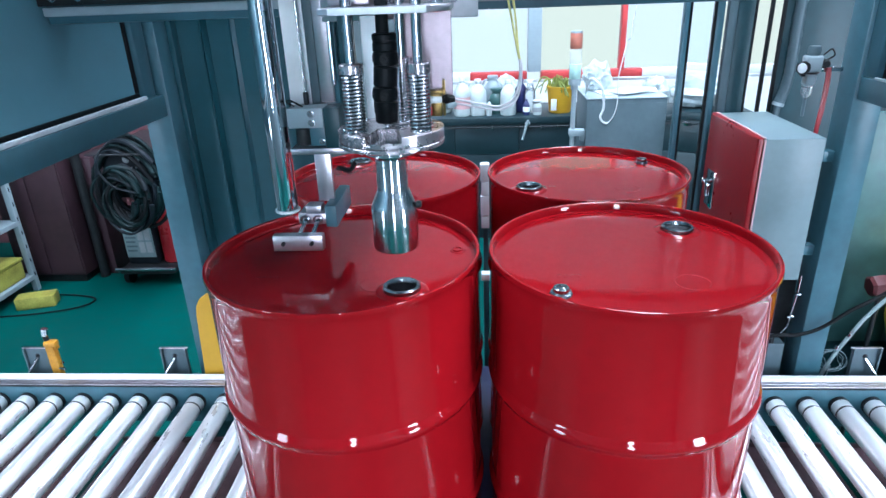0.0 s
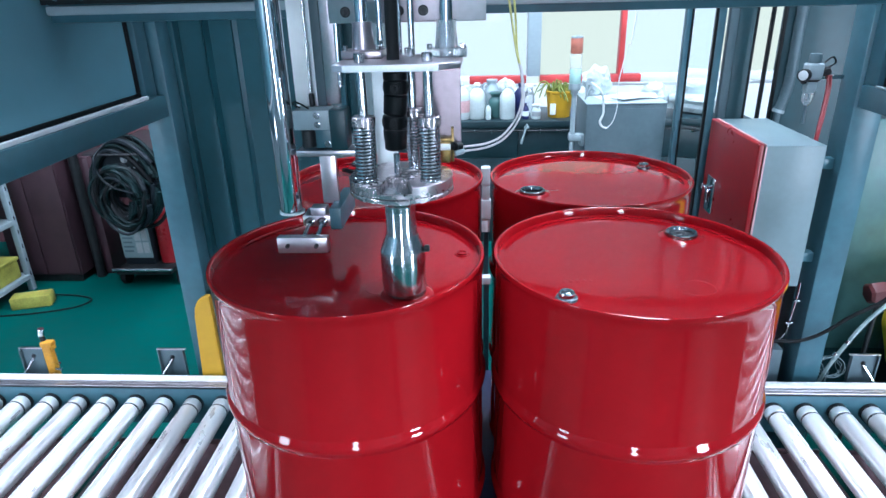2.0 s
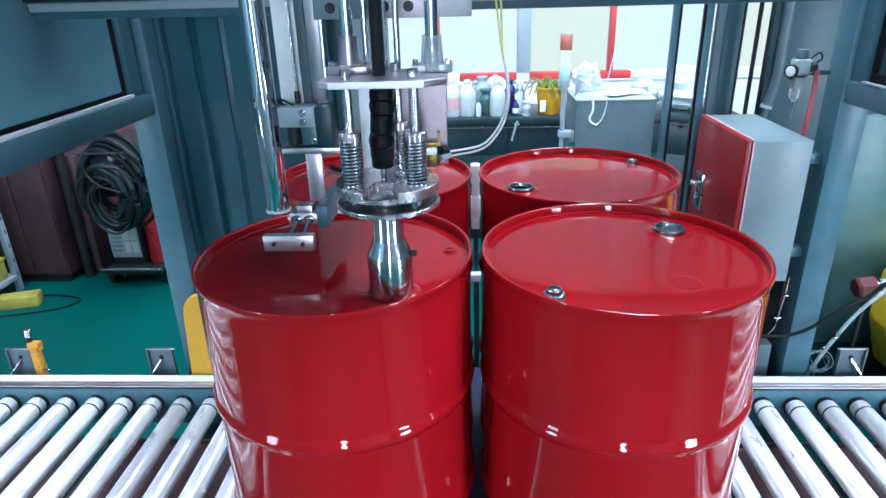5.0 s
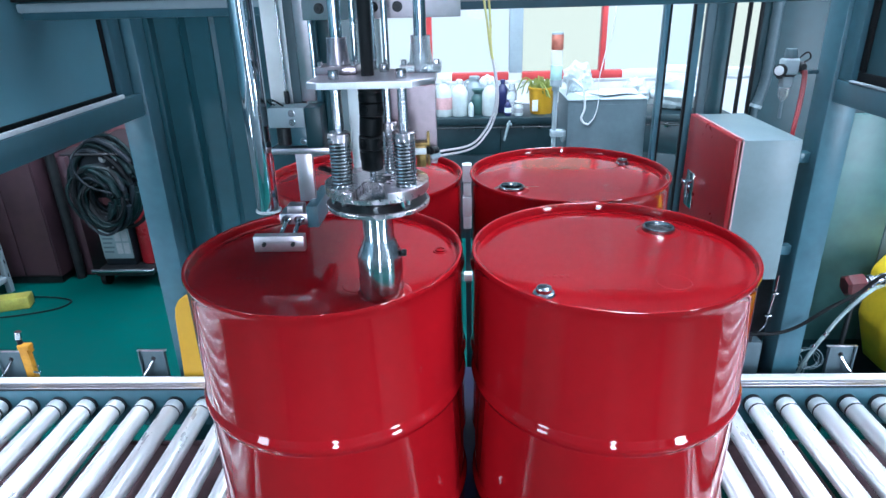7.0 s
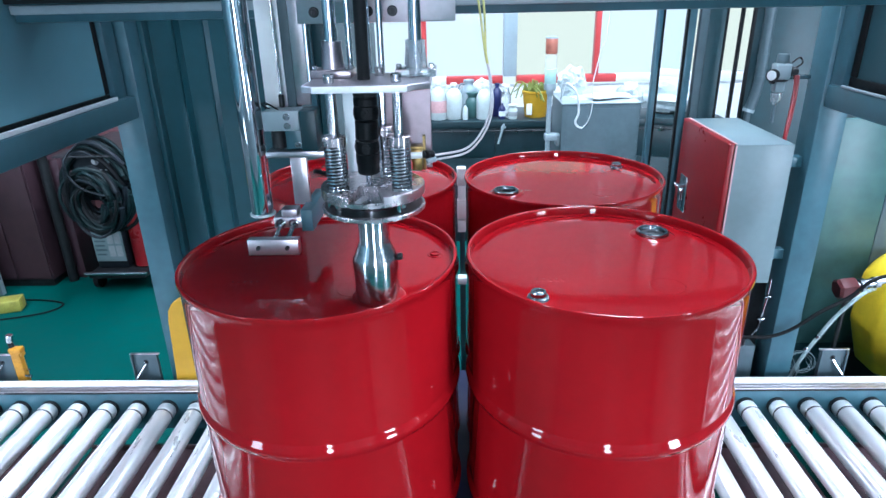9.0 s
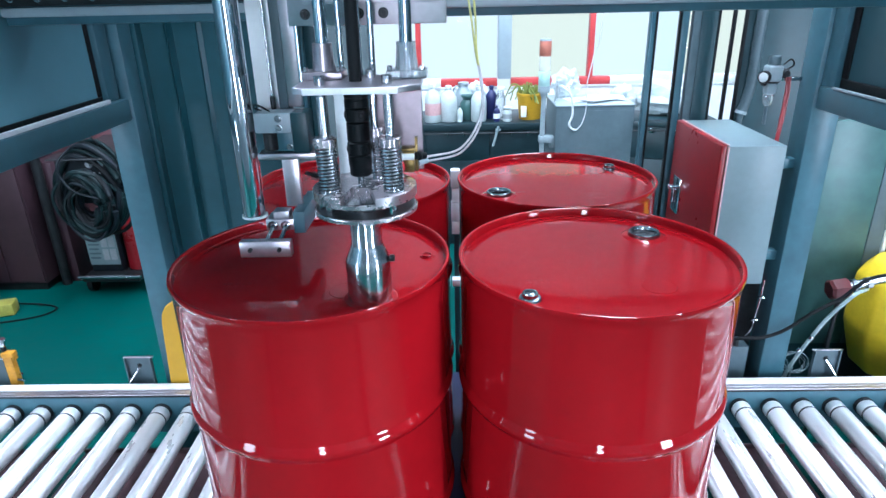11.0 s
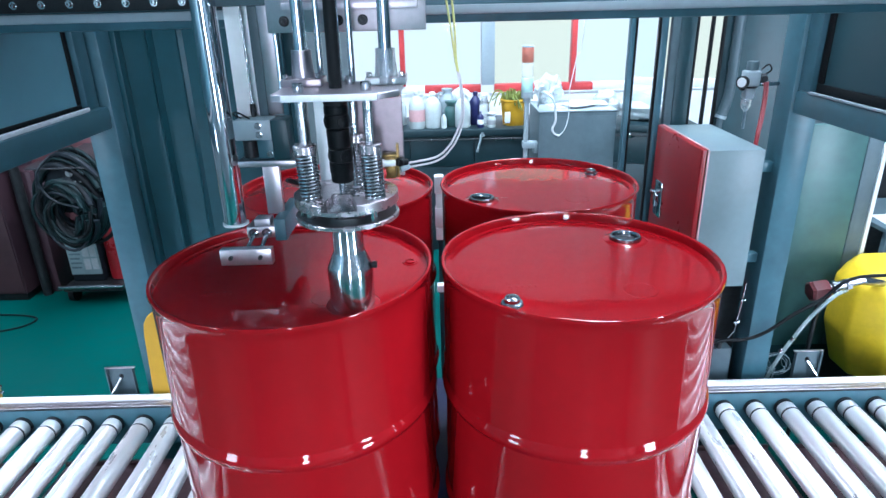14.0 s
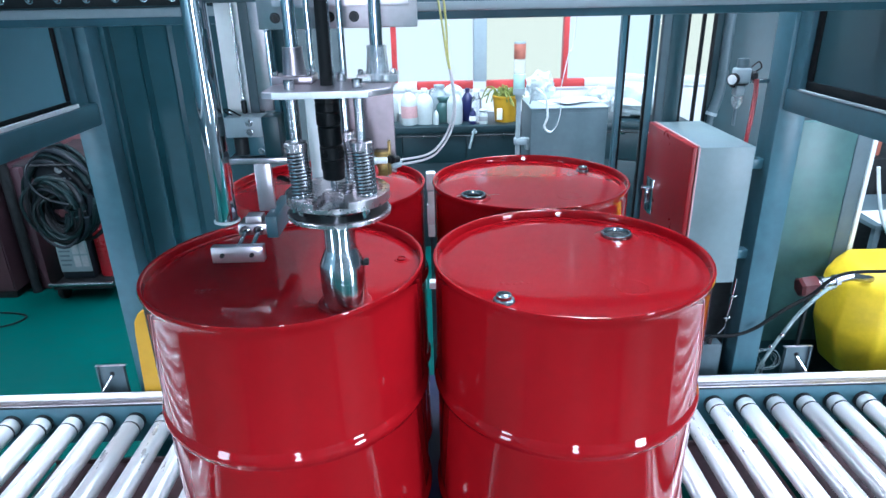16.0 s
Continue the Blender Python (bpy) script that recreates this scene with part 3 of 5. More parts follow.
part("sheet_edge", B(box((1.247, GY + 0.008, 0.0), (1.2575, GY + 0.03, 2.6), 0.002)), RUBBER, rp, "black rubber edge")
part("sheet", B(box((1.258, GY + 0.01, 0.0), (1.60, GY + 0.03, 2.6), 0.003)), TEAL_D, rp)
# lower sheet coloured black to stand for the shade beneath the cabinet
part("sheet", B(box((0.99, 1.20, 0.30), (1.2995, 1.23, 0.92), 0.003)), DARK, rp, "lower sheet, coloured black for the dark below the cabinet")
part("foot", B(box((0.99, 1.20, 0.0), (1.2995, 1.23, 0.2995), 0.003)), TEAL_D, rp)

dc = thing("cable_duct", "white plastic cable duct with joints behind the drums", "duct", (0.0, 1.25, 0))
for z0, z1, x0, x1 in ((0.0, 0.835, -0.005, 0.02), (0.84, 0.872, -0.014, 0.026), (1.085, 1.138, -0.012, 0.022), (1.142, 1.225, -0.014, 0.026), (1.228, 1.285, -0.010, 0.022), (1.29, 1.362, -0.014, 0.024)):
    part("duct_section", B(box((x0, 1.24, z0), (x1, 1.28, z1), 0.003)), WHITEP if z0 > 0.8 else TEAL_D, dc)
part("duct_core", B(box((-0.004, 1.281, 0.0), (0.018, 1.30, 1.36), 0.002)), TEAL_D, dc)

# gantry beam with its linear rail
gb = thing("gantry_beam", "grey-teal gantry beam with black linear rail and screws", "beam", (0, 0.62, 1.97))
part("beam", B(box((-1.235, 0.60, 1.972), (1.30, 0.72, 2.17), 0.006)), TEAL, gb)
part("beam_lip", B(box((-1.235, 0.585, 1.994), (1.30, 0.599, 2.018), 0.004)), GREY, gb, "pale grey lip")
lr = part("linear_rail", B(box((-1.235, 0.57, 2.022), (-0.02, 0.5995, 2.062), 0.002)), DARK, gb, "black linear rail")
for i in range(16):
    part("screw", B(bolt_y(-1.19 + i * 0.075, 0.5698, 2.042, 0.007)), STEEL, lr)
for x in (-1.1, 1.15):
    part("hanger", B(box((x - 0.05, 0.62, 2.1705), (x + 0.05, 0.70, 2.62), 0.004)), TEAL, gb)
part("hanger_rail", B(box((-1.28, 0.62, 2.62), (1.39, 0.70, 2.70), 0.004)), TEAL, gb)

# ---------------------------------------------------------------- carriage and fixed guide parts
car = thing("carriage", "milled aluminium carriage on the gantry beam carrying the head", "carriage", (-0.2, 0.0, 1.98))
part("carriage_plate", B(box((-0.30, 0.0, 1.982), (-0.007, 0.03, 2.30), 0.002)), ALU, car)
for x in (-0.268, -0.168, -0.123, -0.045):
    part("screw", B(bolt_y(x, -0.0005, 2.002 if x < -0.06 else 2.05, 0.0065)), DARK, car)
part("carriage_body", B(box((-0.42, 0.0305, 2.03), (-0.03, 0.569, 2.30), 0.004)), GREYD, car)
# unseen block and its stem, added above the head to shade the left lid
part("drive_housing", B(box((-0.45, -0.22, 2.64), (0.0, 0.50, 2.715), 0.01)), GREYD, car, "unseen grey block added to shade the left lid and carry the rods")
part("housing_stem", B(box((-0.36, 0.10, 2.3005), (-0.10, 0.40, 2.6395), 0.006)), GREYD, car)
part("shelf_plate", B(box((-0.26, -0.05, 2.02), (-0.02, -0.0005, 2.034), 0.002)), ALU, car)

gt = thing("guide_tube", "large chromed guide tube hanging beside the filling head", "guide tube", (-0.42, 0.03, 1.605))
part("tube", B(rev([(0.0195, 1.606), (0.0235, 1.606), (0.0235, 2.6), (0.0195, 2.6)], (-0.42, 0.02, 0), 36, closed=True)), CHROME, gt)
part("end_cap", B(rev([(0.0, 1.612), (0.019, 1.612), (0.019, 1.604), (0.0265, 1.603), (0.0268, 1.607), (0.0238, 1.6085)], (-0.42, 0.02, 0), 36)), WHITEP, gt, "pale sealing ring")
part("clamp", B(box((-0.46, -0.02, 2.3005), (-0.38, 0.08, 2.36), 0.003)), ALU, gt)

sl = thing("linear_slide", "vertical aluminium slide with a dark centring cylinder and arm", "linear slide", (-0.33, 0.05, 1.6))
part("slide_cover", B(box((-0.402, 0.075, 1.80), (-0.353, 0.085, 2.6), 0.002)), WHITEG, sl, "white slide cover")
part("slide_rod", B(cyl((-0.361, 0.05, 1.815), (-0.361, 0.05, 2.6), 0.0022)), STEEL, sl)
part("slide_nut", B(cyl((-0.361, 0.05, 1.822), (-0.361, 0.05, 1.848), 0.0055)), DARK, sl)
part("slide_body", B(box((-0.352, 0.06, 1.80), (-0.333, 0.10, 2.6), 0.002)), GREYD, sl)
part("slide_profile", B(box((-0.332, 0.055, 1.825), (-0.303, 0.10, 2.6), 0.003)), ALU, sl)
part("slide_side", B(box((-0.3025, 0.06, 1.80), (-0.292, 0.10, 2.6), 0.001)), TEAL, sl)
part("chrome_bar", B(cyl((-0.298, 0.045, 1.86), (-0.298, 0.045, 2.6), 0.005)), CHROME, sl)
part("slide_back", B(box((-0.292, 0.07, 1.76), (-0.262, 0.10, 2.6), 0.002)), TEAL_D, sl)
blk = part("slide_block", B(box((-0.39, 0.0, 1.783), (-0.318, 0.054, 1.822), 0.002)), GREY, sl, "grey mounting block")
for z in (1.811, 1.793):
    part("screw", B(bolt_y(-0.342, -0.0005, z, 0.0048)), STEEL, blk)
part("side_block", B(box((-0.3175, 0.0, 1.742), (-0.285, 0.054, 1.822), 0.002)), TEAL_D, sl)
part("body_block", B(box((-0.352, 0.01, 1.744), (-0.318, 0.053, 1.7825), 0.002)), TEAL, sl)
part("screw", B(bolt_y(-0.327, 0.0095, 1.753, 0.0045)), STEEL, sl)
part("damper", B(cyl((-0.364, 0.012, 1.747), (-0.364, 0.012, 1.7828), 0.0145)), DARK, sl, "black damper")
part("arm_plate", B(box((-0.392, 0.0, 1.729), (-0.262, 0.055, 1.7415), 0.0015)), ALU, sl)
part("hanger_plate", B(box((-0.353, 0.03, 1.62), (-0.319, 0.042, 1.7288), 0.0015)), ALU, sl)
bl2 = part("cylinder_block", B(box((-0.392, -0.005, 1.580), (-0.332, 0.048, 1.604), 0.002), box((-0.375, -0.002, 1.6042), (-0.342, 0.03, 1.6195), 0.0015)), ALU, sl)
part("gripper_body", B(box((-0.3305, -0.02, 1.578), (-0.306, 0.13, 1.625), 0.003)), TEAL, sl)
for x in (-0.376, -0.349):
    part("bush", B(rev([(0.006, 0), (0.0105, 0), (0.0105, 0.006), (0.006, 0.006)], (x, -0.0055, 1.592), 18, (0, -1, 0), True)), CHROME, bl2)
    part("push_rod", B(cyl((x, 0.0, 1.592), (x, -0.066, 1.578), 0.0045)), CHROME, bl2)
bar = part("push_bar", B(box((-0.425, -0.087, 1.553), (-0.323, -0.067, 1.586), 0.0015)), ALU, sl, "milled aluminium push bar")
for x in (-0.403, -0.345):
    part("screw", B(bolt_y(x, -0.0868, 1.57, 0.0042)), DARK, bar)
for dx, dz in ((0.0, 0.0), (0.006, -0.003)):
    part("sensor_lead", B(sweep(smooth_line([(-0.388 + dx, 0.03, 1.823 + dz * 0.2), (-0.392 + dx, 0.015, 1.834 + dz), (-0.38 + dx, 0.005, 1.838 + dz), (-0.368 + dx, 0.01, 1.829 + dz), (-0.362, 0.02, 1.8225)], 5), 0.0014, 6)), RUBBER, sl, "thin black sensor lead")
part("tube_elbow", B(sweep(smooth_line([(-0.296, 0.0, 1.70), (-0.285, -0.02, 1.705), (-0.27, -0.02, 1.70), (-0.262, 0.0, 1.71)], 5), 0.005)), RUBBER, sl)

# ---------------------------------------------------------------- filling head (moves)
HX, HY = -0.156, -0.178
head = thing("filling_head", "steel filling head with spring-loaded plates and a turned nozzle", "filling head", (HX, HY, 1.79))
plate = part("top_plate", B(prism([(-0.247, -0.244), (-0.229, -0.25), (-0.081, -0.25), (-0.048, -0.222), (-0.048, -0.096), (-0.247, -0.096)], 2.0015, 2.012)), ALU, head, "milled aluminium plate")
part("pin_hole", B(rev([(0, 0), (0.0022, 0)], (-0.152, -0.2503, 2.0065), 12, (0, -1, 0))), HOLE, plate)
# near-white strip paints the light caught by the plate's front edge
part("front_edge", B(box((-0.2285, -0.2565, 2.0017), (-0.0815, -0.2502, 2.0118), 0.001)), EDGE, plate, "near-white strip painted as the plate's lit front edge")
for x, y in ((-0.208, -0.218), (-0.101, -0.218), (-0.137, -0.135)):
    part("guide_rod", B(cyl((x, y, 1.80), (x, y, 2.0245), 0.0078)), STEEL, head)
    part("rod_nut", B(cyl((x, y, 2.0122), (x, y, 2.0265), 0.0085, 6, 0.001)), STEEL, head)
    part("spring_collar", B(rev([(0.008, 1.9135), (0.0195, 1.9135), (0.0195, 1.927), (0.0182, 1.9285), (0.008, 1.9285)], (x, y, 0), 28, closed=True)), SATIN, head)
ring = part("lower_ring", B(rev([(0.048, 1.792), (0.0885, 1.792), (0.0905, 1.7935), (0.0905, 1.7988), (0.0895, 1.8), (0.048, 1.8)], (HX, HY, 0), 72, closed=True)), SATIN, head, "polished steel ring")
part("gasket", B(rev([(0.05, 1.8001), (0.086, 1.8001), (0.086, 1.8012), (0.05, 1.8012)], (HX, HY, 0), 64, closed=True)), PLUG, ring, "dull dark gasket")
for a in (200, 310, 60, 130):
    part("standoff", B(cyl((HX + 0.077 * math.cos(radians(a)), HY + 0.077 * math.sin(radians(a)), 1.8005), (HX + 0.077 * math.cos(radians(a)), HY + 0.077 * math.sin(radians(a)), 1.823), 0.0045, 12)), CHROME, ring)
for x, mt in ((-0.214, ALUP), (-0.074, CLEAR)):
    part("bushing", B(box((x - 0.034, -0.165, 2.0122), (x + 0.034, -0.105, 2.025), 0.002),
                      rev([(0.0115, 2.0255), (0.0195, 2.0255), (0.0165, 2.0565), (0.0165, 2.0695), (0.0115, 2.0695)], (x, -0.137, 0), 28, closed=True)), mt, head, "turned bushing with flange")
    part("thick_rod", B(cyl((x, -0.137, 2.013), (x, -0.137, 2.62), 0.0108, 24)), CHROME, head)
    for dx in (-0.027, 0.027):
        part("rod_nut", B(cyl((x + dx, -0.158, 2.0255), (x + dx, -0.158, 2.0335), 0.0045, 6, 0.0005)), STEEL, head)
for x in (-0.19, -0.158, -0.136):
    part("thin_rod", B(cyl((x, -0.104, 2.0123), (x, -0.104, 2.62), 0.0055, 14)), CHROME, head)
part("back_plate", B(plate_xz([(-0.152, 1.845), (-0.053, 1.838), (-0.053, 2.001), (-0.152, 2.001)], -0.09, -0.084)), BACKP, head, "brushed stainless back plate")
part("white_plate", B(plate_xz([(-0.212, 1.80), (-0.172, 1.80), (-0.172, 1.978), (-0.176, 1.988), (-0.186, 1.993), (-0.212, 1.993)], -0.086, -0.08)), WHITEG, head, "white coated plate")
part("dark_bracket", B(box((-0.252, -0.088, 1.86), (-0.226, -0.07, 2.001), 0.002), box((-0.25, -0.10, 1.80), (-0.232, -0.088, 1.90), 0.002)), TEAL_D, head)
# the sealing nozzle rides on the springs
noz = part("nozzle_disc", B(prism([(HX + 0.0898 * math.cos(a), HY + 0.0898 * math.sin(a)) for a in np.linspace(radians(-72), radians(250), 80)] + [(HX - 0.02, HY - 0.018), (HX + 0.012, HY - 0.018)], 1.8025, 1.8197, 0.0008)),
           SATIN, head, "slotted polished steel disc")
part("disc_base", B(rev([(0.0, 1.8015), (0.0885, 1.8015), (0.0885, 1.8085), (0.0, 1.8085)], (HX, HY, 0), 64)), SATIN, noz)
part("slot_floor", B(rev([(0.0, 1.8088), (0.084, 1.8088), (0.084, 1.8092), (0.0, 1.8092)], (HX, HY, 0), 64)), BUNG, noz, "dark machined slot floor")
part("nozzle", B(rev([(0.0, 1.80), (0.045, 1.80), (0.045, 1.776), (0.034, 1.772), (0.0275, 1.766), (0.0275, 1.712), (0.029, 1.708), (0.0395, 1.682), (0.041, 1.677), (0.041, 1.603), (0.0395, 1.600),
                      (0.0375, 1.600), (0.0375, 1.63), (0.0, 1.64)], (HX - 0.004, HY, 0), 48)), TURNED, noz, "turned steel nozzle")
part("set_screw", B(cyl((HX + 0.036, HY - 0.005, 1.682), (HX + 0.0455, HY - 0.005, 1.682), 0.0065, 14)), DARK, noz)
SPRINGS = []
for x, y in ((-0.208, -0.218), (-0.101, -0.218), (-0.137, -0.135)):
    turns, h0, h1 = 16, -0.0945, -0.004
    sp = new("spring", finish("spring", B(sweep([(0.0158 * math.cos(t), 0.0158 * math.sin(t), h0 + (h1 - h0) * t / (turns * 2 * math.pi)) for t in np.linspace(0, turns * 2 * math.pi, turns * 20)], 0.0025, 6),
                                          cyl((0, 0, -0.0965), (0, 0, -0.092), 0.0182), cyl((0, 0, -0.092), (0, 0, -0.008), 0.0105)), SPRING))
    sp.parent = head
    sp["label"] = "bright steel coil spring"
    if y > -0.2:
        sp.data.transform(Matrix.Diagonal((0.62, 0.62, 1, 1)))
    SPRINGS.append((sp, Vector((x, y, 1.914)) - ORIGIN[head.name]))
part("drive_pin", B(cyl((-0.162, HY, 1.806), (-0.162, HY, 1.858), 0.0055), cyl((-0.162, HY, 1.8065), (-0.162, HY, 1.811), 0.011, 6)), CHROME, noz)


# double universal joint: two yokes and a link that turn with the drive shaft
def spin_part(name, bm, lab):
    o = new(name, finish(name, bm, JOINT))
    o.parent = head
    o["label"] = lab
    return o


JR = 0.0203


def ear(turn, z0, z1):
    """One arm of a fork: a segment of the joint's round bar, cut flat inside."""
    return prism([(JR * math.cos(a), JR * math.sin(a)) for a in np.linspace(turn - 0.92, turn + 0.92, 12)], z0, z1, 0.0022)


def cross_pin(along_y, z):
    e = Vector((0, 0.0208, 0)) if along_y else Vector((0.0208, 0, 0))
    f = e * 1.035
    c = Vector((0, 0, z))
    return [cyl(c - e, c + e, 0.0078, 16, 0.0008), cyl(c - f, c + f, 0.0038, 10)]


upper_yoke = spin_part("upper_yoke", B(rev([(0, 0.0105), (0.0185, 0.0105), (JR, 0.0125), (JR, 0.023), (0.0192, 0.0245), (0.0192, 0.027), (JR, 0.0285), (JR, 0.036), (0.018, 0.0385), (0, 0.0385)], seg=28),
                                       ear(0, -0.0125, 0.0108), ear(math.pi, -0.0125, 0.0108), *cross_pin(False, 0)), "black universal joint yoke")
lower_yoke = spin_part("lower_yoke", B(rev([(0, -0.047), (0.0165, -0.047), (0.0190, -0.0445), (0.0190, -0.030), (JR, -0.028), (JR, -0.0125), (0.0185, -0.0105), (0, -0.0105)], seg=28),
                                       ear(0, -0.0108, 0.0125), ear(math.pi, -0.0108, 0.0125), *cross_pin(False, 0)), "black universal joint yoke")
joint_link = spin_part("joint_link", B(rev([(0, -0.0165), (0.0175, -0.0165), (0.0196, -0.014), (0.0196, 0.014), (0.0175, 0.0165), (0, 0.0165)], seg=28),
                                       *[ear(k, z - 0.0125, z + 0.0125) for k in (math.pi / 2, -math.pi / 2) for z in (-0.029, 0.029)], *cross_pin(True, -0.029), *cross_pin(True, 0.029)), "black universal joint link")
part("drive_shaft", B(cyl((-0.160, HY, 1.952), (-0.155, HY, 2.62), 0.0105, 18)), RUBBER, noz, "black drive shaft")
# air fittings on the back plate
part("valve_block", B(box((-0.092, -0.115, 1.8225), (-0.072, -0.092, 1.862), 0.002), box((-0.071, -0.108, 1.8225), (-0.066, -0.094, 1.885), 0.001), box((-0.095, -0.118, 1.8625), (-0.07, -0.094, 1.868), 0.001)), COPPER, noz, "brass valve block")
part("red_knob", B(cyl((-0.112, -0.125, 1.834), (-0.093, -0.115, 1.834), 0.0105, 18)), REDK, noz, "red plastic knob")
part("push_fitting", B(cyl((-0.112, -0.12, 1.852), (-0.093, -0.115, 1.852), 0.0075, 16), cyl((-0.093, -0.1155, 1.852), (-0.072, -0.1155, 1.852), 0.006, 14)), WHITEP, noz, "white push-in fitting")
part("push_fitting", B(cyl((-0.0715, -0.11, 1.852), (-0.051, -0.10, 1.850), 0.0068, 14), cyl((-0.066, -0.112, 1.852), (-0.062, -0.106, 1.852), 0.0082, 14)), RUBBER, noz, "black push-in fitting")
part("push_fitting", B(cyl((-0.0655, -0.108, 1.838), (-0.048, -0.10, 1.842), 0.0058, 14)), GREY, noz)

# ---------------------------------------------------------------- air hoses, in short stiff links that move with the head
LINKS = 48


# height of the head, and the hose's way from the clip under the gantry down to the head
HOSE_WAYS = (
    (0.0, ((0.049, 2.013), (0.065, 1.929), (0.070, 1.901), (0.066, 1.867), (0.054, 1.843), (0.030, 1.833), (-0.001, 1.839), (-0.050, 1.850))),
    (-0.0785, ((0.036, 2.017), (0.049, 1.934), (0.058, 1.895), (0.059, 1.851), (0.048, 1.817), (0.023, 1.787), (-0.008, 1.774), (-0.049, 1.770))),
    (-0.109, ((0.037, 2.018), (0.048, 1.934), (0.055, 1.896), (0.058, 1.849), (0.049, 1.812), (0.031, 1.782), (0.005, 1.763), (-0.048, 1.755))),
)


def hose_curve(dz, off):
    """The hose from its clip under the gantry to the head, when the head is dz lower."""
    for (d0, way0), (d1, way1) in zip(HOSE_WAYS, HOSE_WAYS[1:]):
        if dz >= d1:
            break
    k = min(1.0, max(0.0, (dz - d0) / (d1 - d0)))
    pts = [Vector((-0.003 + 0.02 * off, -0.05, 2.24))]
    for i, ((x0, z0), (x1, z1)) in enumerate(zip(way0, way1)):
        f = i / 7
        pts.append(Vector((x0 + (x1 - x0) * k + off * (0.009, 0.002, 0.002, 0.003, 0.004, 0.003, 0.002, 0.002)[i] - 0.004 * (1 - f), -0.06 - 0.04 * f, z0 + (z1 - z0) * k - off * 0.008 * f)))
    fine = smooth_line(pts, 12)
    return [fine[round(i * (len(fine) - 1) / LINKS)] for i in range(LINKS + 1)]


HOSES = []
HOSE_W = mat("translucent_white_tube", (0.6, 0.57, 0.59), 0.3)
HOSE_Y = mat("pale_yellow_tube", (0.62, 0.58, 0.2), 0.35)
for off, hose_mat, lab in ((0, HOSE_Y, "thin pale yellow pneumatic hose looping to the head"), (1, HOSE_Y, "thin white pneumatic hose looping to the head")):
    hs = thing("air_hose", lab, "hose", (0.0, -0.05, 2.24))
    c = hose_curve(-0.05, off)
    row = []
    for i in range(LINKS):
        L = (c[i + 1] - c[i]).length * 1.3
        me = finish("link", B(cyl((0, 0, -L / 2), (0, 0, L / 2), 0.0021, 8, 0.0006)), hose_mat if i < LINKS * 0.31 else HOSE_W)
        o = new("link", me)
        o.parent = hs
        row.append(o)
    HOSES.append((hs, off, row))
hc = thing("hose_clip", "grey hose clip under the gantry carriage", "clip", (0, 0, 2.24))
part("clip_body", B(box((-0.04, -0.07, 2.235), (0.01, -0.03, 2.27), 0.004)), DARK, hc)
part("clip_arm", B(box((-0.04, -0.07, 2.2705), (0.01, -0.0005, 2.285), 0.003)), ALU, hc)

# ---------------------------------------------------------------- right side: cabinet, valve, pump
BX0, BX1, BY0, BY1, BZ0, BZ1 = 1.0, 1.225, 1.05, 1.56, 0.925, 1.487
cab = thing("electrical_cabinet", "pale grey wall cabinet with a red door and chrome latch", "cabinet", (1.1, 1.3, BZ0))
part("body", B(box((BX0 + 0.012, BY0, BZ0), (BX1, BY1, BZ1), 0.006)), CABG, cab, "grey-green painted body")
dr = part("door", B(box((BX0 - 0.014, BY0 + 0.004, BZ0 - 0.004), (BX0 + 0.01, BY1 - 0.004, BZ1 + 0.004), 0.007, 3)), REDP, cab, "red painted door")
part("door_gasket", B(box((BX0 + 0.0075, BY0 + 0.002, BZ1 + 0.001), (BX0 + 0.0145, BY1 - 0.01, BZ1 + 0.0052), 0.001), box((BX0 + 0.0075, BY0 - 0.003, BZ0 + 0.01), (BX0 + 0.0145, BY0 + 0.0, BZ1 - 0.002), 0.001)), LABELP, dr, "pale worn door edge")
part("latch_plate", B(box((BX0 - 0.019, 1.405, 1.10), (BX0 - 0.0145, 1.495, 1.26), 0.002)), CHROME, dr, "chrome latch plate")
part("latch", B(cyl((BX0 - 0.019, 1.468, 1.205), (BX0 - 0.052, 1.468, 1.212), 0.01, 16), box((BX0 - 0.028, 1.456, 1.14), (BX0 - 0.0195, 1.48, 1.20), 0.003)), CHROME, dr, "chrome latch")
part("hinge", B(cyl((BX0 - 0.006, BY1 + 0.004, 1.38), (BX0 - 0.006, BY1 + 0.004, 1.44), 0.007)), STEEL, dr)
for z in (1.0, 1.38):
    part("bracket", B(box((BX1 + 0.0005, 1.12, z), (1.2995, 1.16, z + 0.04), 0.003)), TEAL, cab)

fr = thing("air_regulator", "white and clear air filter regulator on the frame post", "regulator", (1.22, 1.2, 1.72))
VX, VY, VZ = 1.192, 1.19, 1.728
part("knob", B(rev([(0, VZ + 0.062), (0.019, VZ + 0.062), (0.021, VZ + 0.058), (0.022, VZ + 0.03), (0, VZ + 0.03)], (VX, VY, 0), 20)), GREYD, fr, "grey adjusting knob")
part("collar", B(rev([(0.0, VZ - 0.0295), (0.027, VZ - 0.0295), (0.027, VZ - 0.0345), (0.0, VZ - 0.0345)], (VX, VY, 0), 22), box((VX - 0.034, VY - 0.012, VZ - 0.044), (VX - 0.0205, VY + 0.012, VZ - 0.032), 0.003)), DARK, fr, "dark collar")
part("body", B(box((VX - 0.028, VY - 0.025, VZ - 0.029), (VX + 0.028, VY + 0.025, VZ + 0.029), 0.008, 3), box((VX - 0.02, VY - 0.02, VZ - 0.075), (VX + 0.016, VY + 0.02, VZ - 0.035), 0.006)), GREY, fr)
